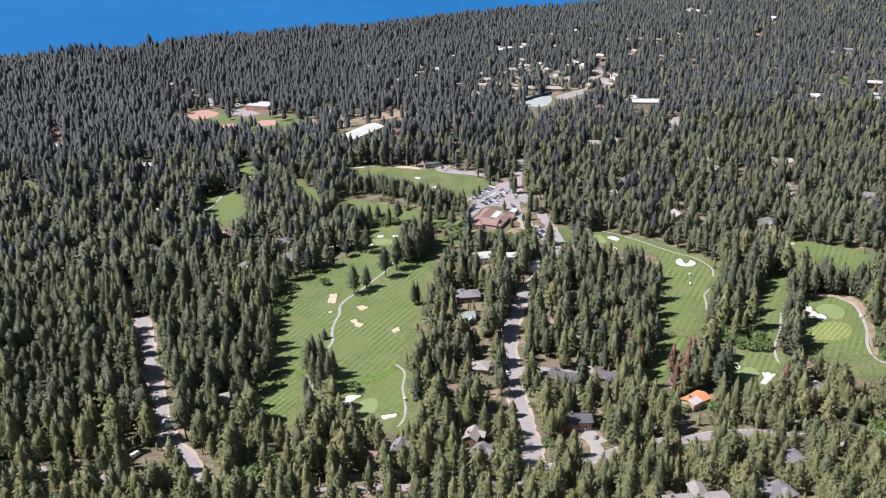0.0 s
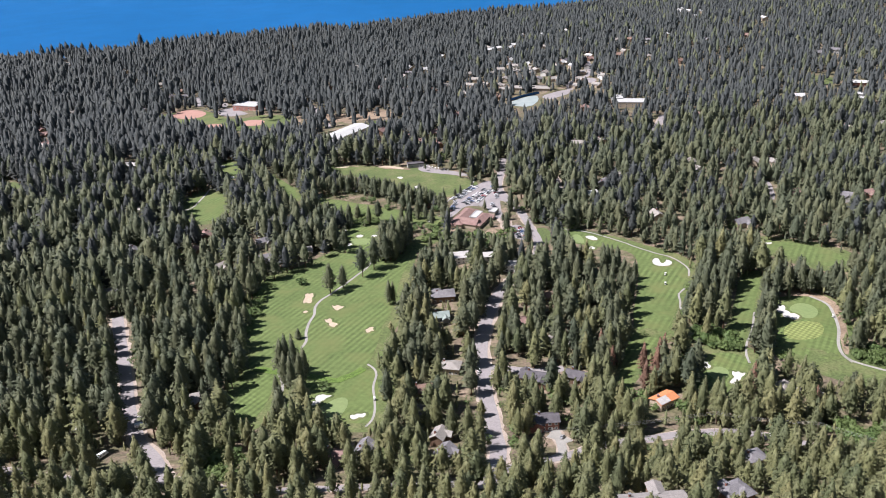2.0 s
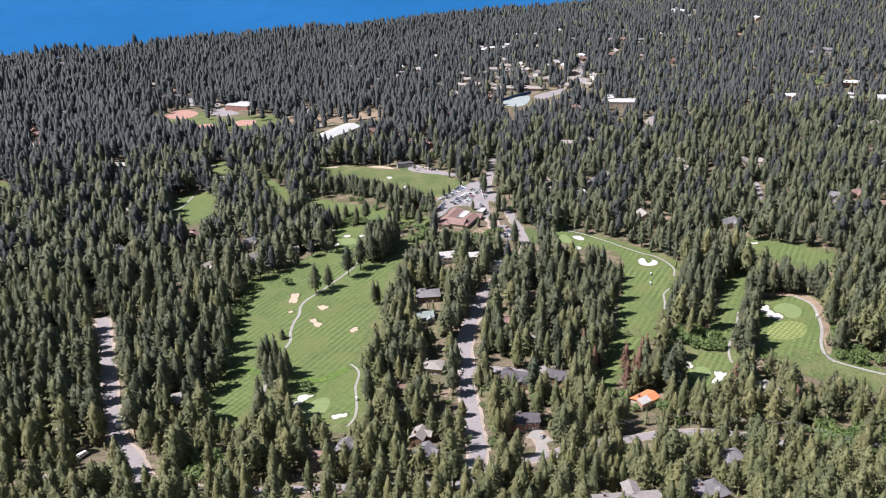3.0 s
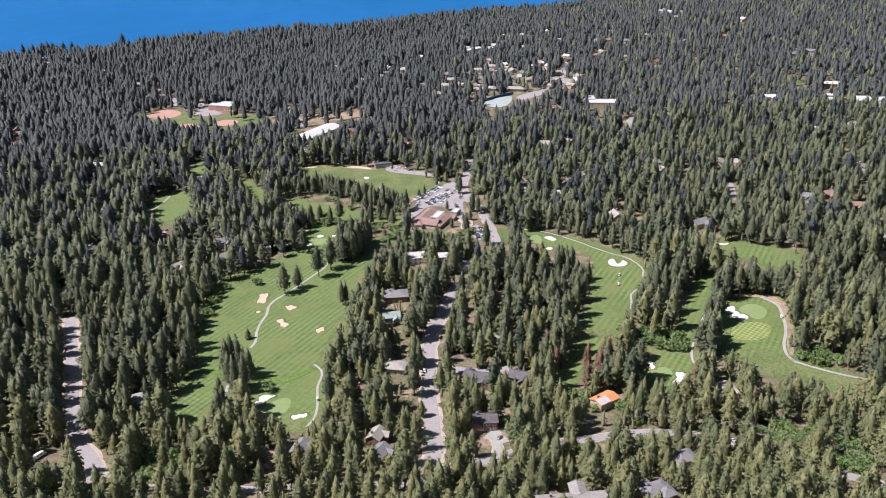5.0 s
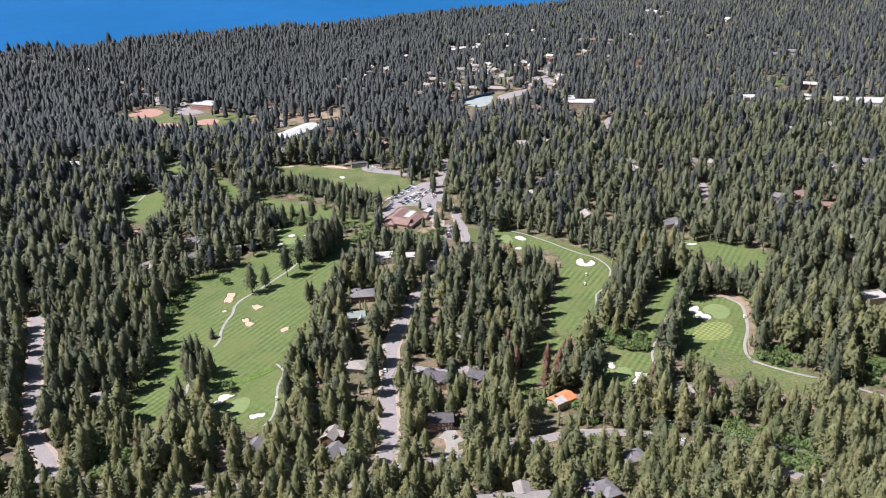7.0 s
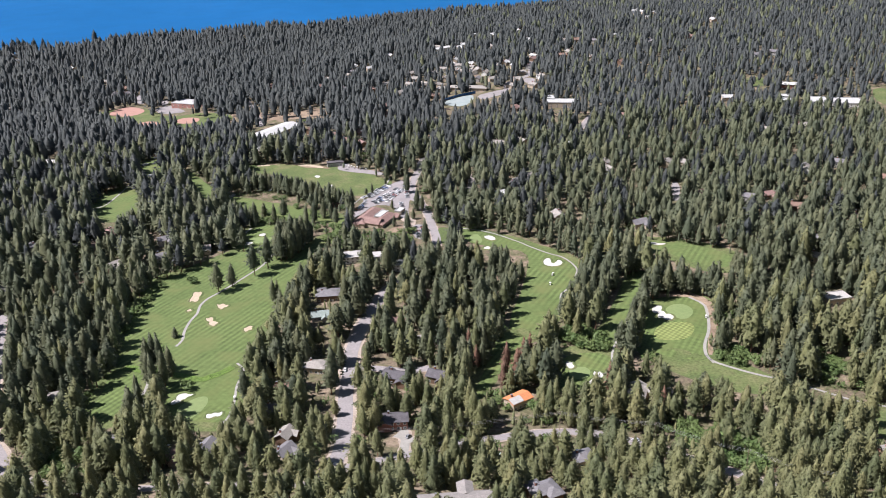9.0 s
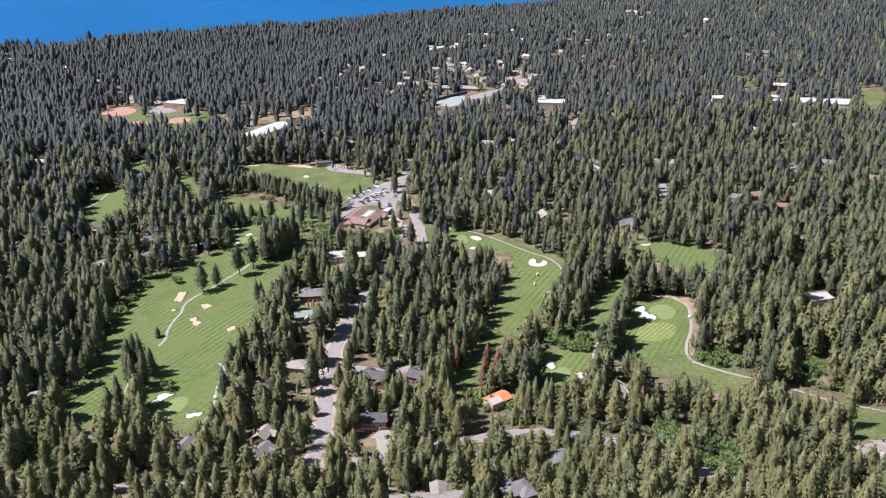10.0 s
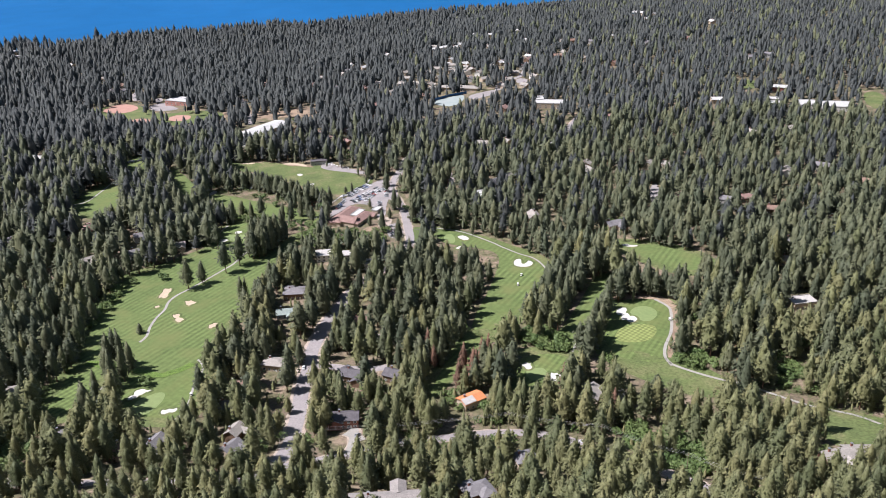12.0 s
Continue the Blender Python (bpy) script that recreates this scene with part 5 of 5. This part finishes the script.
def grove(cell, y0, y1, rng, tall=24.5, hide=0.85):
    """A jittered stand of trees: x, y and height, thinned where crowns would hide open ground from the camera."""
    rows = []
    for y in np.arange(y0, y1, cell):
        lo, hi = -0.465 * y - 85, 0.465 * y + 215
        x = np.arange(lo, hi, cell)
        rows.append(np.column_stack([x, np.full(len(x), y)]))
    p = np.vstack(rows) + rng.uniform(-0.48, 0.48, (sum(map(len, rows)), 2)) * cell
    x, y = p.T
    h = np.clip(tall * np.exp(rng.normal(0, 0.23, len(x))), tall * 0.45, tall * 1.28)
    # broad differences of age and density over the wood
    wood = np.sin(x / 61 + 1.3) * np.sin(y / 83) + np.sin(x / 29 - y / 47)
    h *= (1 + 0.06 * wood) * np.clip(0.78 + (y - 330) / 500, 0.78, 1.0)
    h *= np.where(y > 640, np.clip(1.05 - 0.42 * x / y, 0.9, 1.25), 1.0)
    keep = (shore_y(x) - y > 3) & (rng.uniform(size=len(x)) < 0.9 + 0.07 * wood)
    # sight lines from the middle of the camera's run, at x = 65
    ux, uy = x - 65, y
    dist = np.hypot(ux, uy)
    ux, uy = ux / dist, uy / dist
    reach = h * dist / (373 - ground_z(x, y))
    keep &= ~at(bare_mask, x, y)
    keep &= ~at(thicket_mask, x, y) | (rng.uniform(size=len(x)) < 0.3)
    keep &= ~at(airy_mask, x, y) | (rng.uniform(size=len(x)) < 0.72)
    luck = rng.uniform(size=len(x))
    spare = luck < 0.22
    half = rng.uniform(size=len(x)) < 0.7
    # a crown hides the ground behind it: trees are thinned so the camera sees turf, roads and roofs
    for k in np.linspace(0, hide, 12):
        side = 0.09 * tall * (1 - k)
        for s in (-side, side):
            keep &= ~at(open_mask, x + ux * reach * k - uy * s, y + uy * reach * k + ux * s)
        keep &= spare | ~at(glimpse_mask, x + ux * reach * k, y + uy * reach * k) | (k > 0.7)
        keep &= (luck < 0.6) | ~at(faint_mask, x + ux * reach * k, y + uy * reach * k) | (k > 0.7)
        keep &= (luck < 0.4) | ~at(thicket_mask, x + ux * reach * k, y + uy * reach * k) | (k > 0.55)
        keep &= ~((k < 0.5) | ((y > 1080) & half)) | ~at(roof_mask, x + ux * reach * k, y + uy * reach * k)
    return x[keep], y[keep], h[keep]


def planted(name, x, y, h, kinds, rng, label, category, mats, trunks=True, widen=1.0, second=None):
    """One joined stand of trees."""
    V, F, T, S, N = [], [], [], [], []
    base = 0
    z = ground_z(x, y) - 0.2
    pick, turn, tone = rng.integers(0, len(kinds), len(x)), rng.uniform(0, 6.283, len(x)), rng.uniform(0, 1, len(x))
    fat = rng.uniform(0.85, 1.2, len(x)) * widen
    for k, kind in enumerate(kinds):
        sel = np.nonzero(pick == k)[0]
        for slot, (pv, pf, pn) in enumerate((kind, TRUNK) if trunks else (kind,)):
            if not len(sel):
                continue
            c, s = np.cos(turn[sel])[:, None], np.sin(turn[sel])[:, None]
            hx, hh = (h[sel] * fat[sel])[:, None], h[sel][:, None]
            vx = (pv[None, :, 0] * c - pv[None, :, 1] * s) * hx + x[sel][:, None]
            vy = (pv[None, :, 0] * s + pv[None, :, 1] * c) * hx + y[sel][:, None]
            vz = pv[None, :, 2] * hh + z[sel][:, None]
            V.append(np.stack([vx, vy, vz], -1).reshape(-1, 3))
            F.append((pf[None] + (np.arange(len(sel)) * len(pv))[:, None, None] + base).reshape(-1, 3))
            N.append(np.stack([pn[None, :, 0] * c - pn[None, :, 1] * s, pn[None, :, 0] * s + pn[None, :, 1] * c, np.broadcast_to(pn[None, :, 2], vx.shape)], -1).reshape(-1, 3))
            T.append(np.repeat(tone[sel], len(pv)))
            S.append(np.repeat(np.where(second[sel] & (slot == 0), len(mats) - 1, slot) if second is not None else np.full(len(sel), slot), len(pf)))
            base += len(sel) * len(pv)
    ob = mesh_object(name, np.vstack(V), np.vstack(F), mats, tone=np.concatenate(T), slots=np.concatenate(S), normals=np.vstack(N))
    return tagged(ob, label, category, kind="stuff")


def tree_thing(name, kind, label, category, group, needles=M_NEEDLE, bark_top=0.5, thick=0.016):
    """A single tree of height 1 with its parts, to be copied and scaled."""
    top = new(name)
    tv, tf, _ = trunk(8, bark_top, thick)
    mesh_object("trunk", tv, tf, M_BARK, top, smooth=True)
    mesh_object("crown", kind[0], kind[1], needles, top, normals=kind[2])
    return tagged(top, label, category, group)


def set_tree(proto, x, y, h, turn, fat=1.0):
    ob = copy_thing(proto, Matrix.Identity(4))
    ob.matrix_basis = Matrix.LocRotScale((x, y, gz(x, y) - 0.1), Euler((0, 0, turn)), (h * fat, h * fat, h))
    return ob


rng = np.random.default_rng(21)
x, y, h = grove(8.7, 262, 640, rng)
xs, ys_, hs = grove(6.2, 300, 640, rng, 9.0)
lone = rng.uniform(size=len(xs)) < 0.38
order = np.argsort(y)
x, y, h = x[order], y[order], h[order]
single = np.nonzero((y > 318) & (x > -0.52 * y - 10) & (x < 0.52 * y + 140))[0][:118]
rest = np.setdiff1d(np.arange(len(x)), single)
protos = [tree_thing("conifer", k, "tall dark green conifer in the wood round the houses", "conifer", "conifers of the near wood", M_PINE) for k in CLOSE_KINDS]
used = set()
for n, i in enumerate(single):
    k = int(rng.integers(0, len(protos)))
    m = Matrix.LocRotScale((x[i], y[i], gz(x[i], y[i]) - 0.1), Euler((0, 0, rng.uniform(0, 6.28))), (h[i] * rng.uniform(0.85, 1.2),) * 2 + (h[i],))
    if k not in used:
        used.add(k)
        protos[k].matrix_basis = m
    else:
        copy_thing(protos[k], Matrix.Identity(4)).matrix_basis = m
planted("young_wood", xs[lone], ys_[lone], hs[lone], FAR_KINDS, rng, "young green conifers filling the gaps of the wood", "wood", [M_PINE, M_BARK])
front = rest[y[rest] < 425]
back = rest[y[rest] >= 425]
planted("hillside_wood", x[front], y[front], h[front], CLOSE_KINDS, rng, "sunlit olive-green pine wood on the hillside", "wood", [M_PINE, M_BARK])
planted("near_wood", x[back], y[back], h[back], NEAR_KINDS, rng, "dense dark green conifer wood round houses and fairways", "wood", [M_PINE, M_BARK, M_NEEDLE], second=rng.uniform(size=len(back)) < np.clip(np.maximum((20 - x[back]) / 220, (y[back] - 430) / 150), 0.3, 0.85))
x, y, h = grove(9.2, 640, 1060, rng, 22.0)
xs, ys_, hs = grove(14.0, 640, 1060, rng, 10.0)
planted("young_wood", xs, ys_, hs, FAR_KINDS, rng, "young green conifers filling the gaps of the wood", "wood", [M_NEEDLE], trunks=False)
# the share of trees with haze painted into their needles grows with distance
planted("middle_wood", x, y, h, MID_KINDS, rng, "dense conifer wood between the fairways and the town", "wood", [M_NEEDLE, M_BARK, M_HAZED], widen=1.4, second=rng.uniform(size=len(x)) < np.clip((y - 600) / 700, 0.1, 1) * np.clip(0.95 - 1.2 * (x / y - 0.05), 0.5, 1))
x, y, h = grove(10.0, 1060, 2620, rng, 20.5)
planted("far_wood", x, y, h, FAR_KINDS, rng, "far conifer wood reaching down to the lake", "wood", [M_NEEDLE, M_HAZED], trunks=False, widen=1.38, second=rng.uniform(size=len(x)) < np.clip(0.97 - 0.5 * (x / y - 0.05), 0.84, 1))

# single dark trees: one of each shape is built, the rest are copies
dark = {}


def dark_tree(n, x, y, h, turn, fat, label, group, needles=M_NEEDLE):
    key = (n, needles.name)
    if key not in dark:
        dark[key] = tree_thing("conifer", CLOSE_KINDS[n], label, "conifer", group, needles)
        dark[key].matrix_basis = Matrix.LocRotScale((x, y, gz(x, y) - 0.1), Euler((0, 0, turn)), (h * fat, h * fat, h))
    else:
        tagged(set_tree(dark[key], x, y, h, turn, fat), label, "conifer", group)


# rows and clumps between the fairways
ROWS_OF_TREES = [
    (21, [(-120, 871), (-108, 864), (-100, 868), (-96, 871), (-87, 875), (-76, 861), (-68, 854), (-60, 845), (-52, 843), (-44, 838), (-36, 833), (-30, 828), (-25, 820), (-18, 815), (-10, 810), (-7, 803), (2, 791), (6, 787), (10, 793)]),
    (22, [(247, 578), (250, 573), (257, 576), (261, 573), (268, 576), (271, 570), (274, 568), (281, 572), (284, 567), (287, 562), (290, 558), (290, 550), (291, 543)]),
    (29, [(-44, 676), (-39, 671), (-35, 674), (-30, 678), (-37, 690), (-43, 693), (-29, 695), (-26, 703), (-34, 702), (-41, 706), (-22, 713), (-76, 698)]),
    (22, [(62, 831), (73, 777), (78, 770), (66, 721), (82, 690), (94, 754), (94, 651), (88, 637), (61, 849), (92, 742), (-7, 765), (-15, 772), (-22, 759), (-1, 749), (-30, 757)]),
    (22, [(-178, 939), (-157, 905), (-135, 876), (-146, 890), (-93, 776), (-79, 769), (-72, 777), (-60, 766), (-52, 769), (232, 539), (228, 522), (219, 507), (224, 507), (225, 527), (209, 489), (215, 493)]),
    (21, [(-115, 864), (-112, 871), (-104, 862), (-97, 864), (-91, 870), (-82, 866), (-72, 858), (-65, 849), (-56, 847), (-48, 837), (-40, 839), (-33, 827), (-27, 826), (-22, 814), (-14, 816), (-9, 806), (-3, 799)]),
    (30, [(-42, 684), (-37, 680), (-33, 686), (-27, 688), (-31, 674), (-24, 698), (-36, 697), (-41, 699)]),
    (22, [(-102, 713), (-96, 706), (-91, 712), (-89, 732), (-110, 715), (-106, 728), (-86, 760), (-95, 769), (-103, 778), (-110, 788), (-117, 730), (-112, 750)]),
    (11, [(39, 860), (47, 874), (27, 835), (21, 828), (49, 785), (70, 754), (64, 747), (53, 738), (6, 715), (13, 707), (21, 709), (28, 712), (35, 704), (43, 705), (50, 699), (56, 694), (22, 693), (32, 689), (15, 688), (8, 682), (44, 683), (-2, 697), (4, 671), (61, 687)]),
]
n = 0
for tall, row in ROWS_OF_TREES:
    for px, py in row:
        n += 1
        dark_tree(n % 8, px, py, tall * (0.85 + (n * 37 % 11) * 0.03), n * 1.3, 1.0, "dark conifer in a row between the fairways", "conifers between the fairways")
# shore trees, with the distance haze in their needle colour
for n, (px, py) in enumerate(((-886, 1975), (-838, 1921), (-833, 1950), (-826, 1944), (-820, 1950), (-814, 1941), (-806, 1946), (-793, 1926), (-777, 1932), (-763, 1943), (-690, 2049), (-684, 2038))):
    dark_tree((0, 1, 5, 6)[n % 4], px, py, 28 + n * 5 % 7, n * 1.9, 1.25, "tall dark conifer standing up on the lake shore", "conifers on the shore", M_HAZED)
# trees that stand alone on the turf
for n, (px, py, ph) in enumerate(((-79, 615, 27), (-70, 624, 22), (-56, 643, 29), (-48, 658, 31), (-93, 542, 9), (-96, 490, 30), (-91, 476, 28), (-85, 468, 31), (-81, 475, 28), (-80, 486, 25), (-86, 490, 33), (-93, 496, 30), (-31, 589, 22), (-28, 591, 20), (-93, 459, 20), (-89, 449, 19))):
    dark_tree((2, 5, 4, 2, 6)[n] if n < 5 else (1, 3, 5)[n % 3], px, py, ph, n * 1.7, (1.0, 1.05, 0.9, 0.95, 1.5)[n] if n < 5 else 0.85, "dark conifer standing free on the mown turf", "conifers on the fairway")
dead = tree_thing("conifer", NEAR_KINDS[3], "dying conifer with rust-red needles", "conifer", "dying conifers", M_DEAD)
for n, (px, py, ph) in enumerate(((112, 497, 20), (116, 478, 18), (142, 470, 19), (150, 487, 20), (131, 452, 22), (238, 421, 16), (150, 350, 15), (-170, 637, 18), (140, 463, 24), (134, 473, 22), (193, 443, 22), (218, 414, 20), (331, 585, 20), (146, 481, 21))):
    m = Matrix.LocRotScale((px, py, gz(px, py)), Euler((0, 0, n * 1.1)), (ph, ph, ph))
    if n:
        copy_thing(dead, Matrix.Identity(4)).matrix_basis = m
    else:
        dead.matrix_basis = m

# broad-leaved bushes and small trees
LEAFY = [leafy(90 + i, 16, 28) for i in range(4)]
bush = tree_thing("broadleaf_tree", LEAFY[0], "bright green leafy tree or tall bush", "broadleaf tree", "leafy trees", M_LEAF, 0.4, 0.03)
for n, (px, py, ph) in enumerate([(-66, 469, 9)] + [(a, b, 6 + 3 * ((i * 7) % 5) / 4) for i, (a, b) in enumerate([(218, 378), (226, 384), (228, 370), (236, 373), (243, 376), (243, 361), (251, 368), (224, 351), (245, 338), (269, 476), (279, 483), (284, 475), (289, 468), (321, 453), (333, 459), (172, 513), (180, 508), (186, 500), (197, 511), (157, 382), (215, 392), (176, 512), (179, 505), (185, 502), (182, 515), (191, 496), (196, 493), (186, 511), (173, 516), (-87, 771), (-80, 763), (-74, 768), (-66, 764), (-60, 769), (-54, 765), (-80, 778), (-92, 769), (-69, 783), (-43, 724), (-39, 703), (-7, 711), (-2, 717), (3, 722), (-132, 607), (-131, 583), (-131, 564), (-133, 598), (-131, 534), (-126, 518), (-63, 828), (-72, 835), (-45, 804), (-211, 565), (84, 774), (94, 742), (103, 755), (115, 731), (124, 723), (137, 728), (-105, 635), (-134, 545), (-133, 555), (-135, 571), (-134, 590), (-136, 615), (-133, 622), (-130, 508), (-137, 580), (-128, 630), (128, 441), (131, 427), (124, 433), (147, 425), (121, 445), (105, 440), (110, 428), (-92, 1150), (-84, 1156), (-76, 1146), (-66, 1150), (-58, 1140), (-50, 1146), (-30, 1106), (-24, 1112), (-12, 1096), (-6, 1104), (4, 1060), (98, 742), (104, 748), (110, 745), (96, 766), (112, 760), (120, 742), (82, 838), (80, 826), *[(8 + 9.5 * a + 4 * (b % 2), 688 + 9 * b + (a * 5) % 4) for b in range(4) for a in range(7)], (-4, 742), (2, 736), (8, 748), (-12, 748), (-18, 738), (12, 728), (4, 726), (-8, 730), (55, 432), (50, 408), (47, 395), (56, 445), (84, 440), (20, 372), (24, 385), (-8, 380), (-20, 385), (168, 384), (150, 385), (75, 446)])]):
    m = Matrix.LocRotScale((px, py, gz(px, py)), Euler((0, 0, n * 2.1)), (ph * 1.25, ph * 1.25, ph))
    if n:
        copy_thing(bush, Matrix.Identity(4)).matrix_basis = m
    else:
        bush.matrix_basis = m
SCRUB = [leafy(120 + i, 4, 7, 0.8) for i in range(4)]
sx, sy = rng.uniform(-420, 520, 8000), rng.uniform(290, 900, 8000)
ok = ~at(open_mask, sx, sy) & ~at(bare_mask, sx, sy) & (np.sin(sx / 23) + np.sin(sy / 31 + sx / 57) > -0.7)
sx, sy = sx[ok], sy[ok]
planted("undergrowth", sx, sy, rng.uniform(1.2, 4.0, len(sx)), SCRUB, rng, "low green scrub under the pines", "scrub", [M_LEAF], trunks=False, widen=1.3)
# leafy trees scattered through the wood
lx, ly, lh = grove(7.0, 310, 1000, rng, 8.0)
some = (np.sin(lx / 37 + 0.7) * np.sin(ly / 29 - lx / 71) > np.where(ly < 540, 0.1, 0.35)) & (rng.uniform(size=len(lx)) < np.where(ly < 540, 0.42, 0.27))
planted("leafy_wood", lx[some], ly[some], lh[some], [leafy(150 + i, 9, 15) for i in range(5)], rng, "scattered bright green leafy trees among the pines", "wood", [M_LEAF], trunks=False, widen=1.1)
# leafy thickets
for q in THICKETS:
    (x0, y0), (x1, y1) = q.min(0), q.max(0)
    n = int((x1 - x0) * (y1 - y0) / 16)
    bx, by = rng.uniform(x0, x1, n), rng.uniform(y0, y1, n)
    ok = inside(q, bx, by) & ~at(bare_mask, bx, by)
    planted("thicket", bx[ok], by[ok], rng.uniform(3.5, 8.5, ok.sum()), LEAFY, rng, "dense bright green thicket of leafy trees", "thicket", [M_LEAF], trunks=False, widen=1.2)
# shrubs on the bare bank
line = course([(-185, 948), (-150, 905), (-112, 862), (-60, 832), (-30, 806)], 3.0)
bx, by = (np.repeat(line[:, k], 5) + rng.normal(0, 7, 5 * len(line)) for k in (0, 1))
ok = ~at(open_mask, bx, by)
planted("bank_scrub", bx[ok], by[ok], rng.uniform(2.0, 6.0, ok.sum()), SCRUB, rng, "green shrubs scattered over a bare bank", "scrub", [M_LEAF], trunks=False, widen=1.2)
# scrub beside the cart path
line = course([(262, 486), (276, 462), (302, 446), (331, 419), (358, 396)], 2.0)
bx, by = (np.repeat(line[:, k], 5) + rng.normal(0, 9, 5 * len(line)) for k in (0, 1))
ok = ~at(open_mask, bx, by)
planted("path_scrub", bx[ok], by[ok], rng.uniform(1.5, 4.5, ok.sum()), SCRUB, rng, "green scrub and bushes beside the cart path", "scrub", [M_LEAF], trunks=False, widen=1.3)
# tall grass and reeds along the creek
line = course([(-116, 502), (-93, 493), (-77, 488), (-62, 481), (-48, 489), (-43, 495)], 1.2)
rx, ry = np.repeat(line[:, 0], 3) + rng.normal(0, 0.9, 3 * len(line)), np.repeat(line[:, 1], 3) + rng.normal(0, 0.9, 3 * len(line))
planted("creek_reeds", rx, ry, rng.uniform(0.7, 1.7, len(rx)), SCRUB, rng, "tall dark green grass lining the little creek", "reeds", [M_LEAF], trunks=False, widen=1.4)
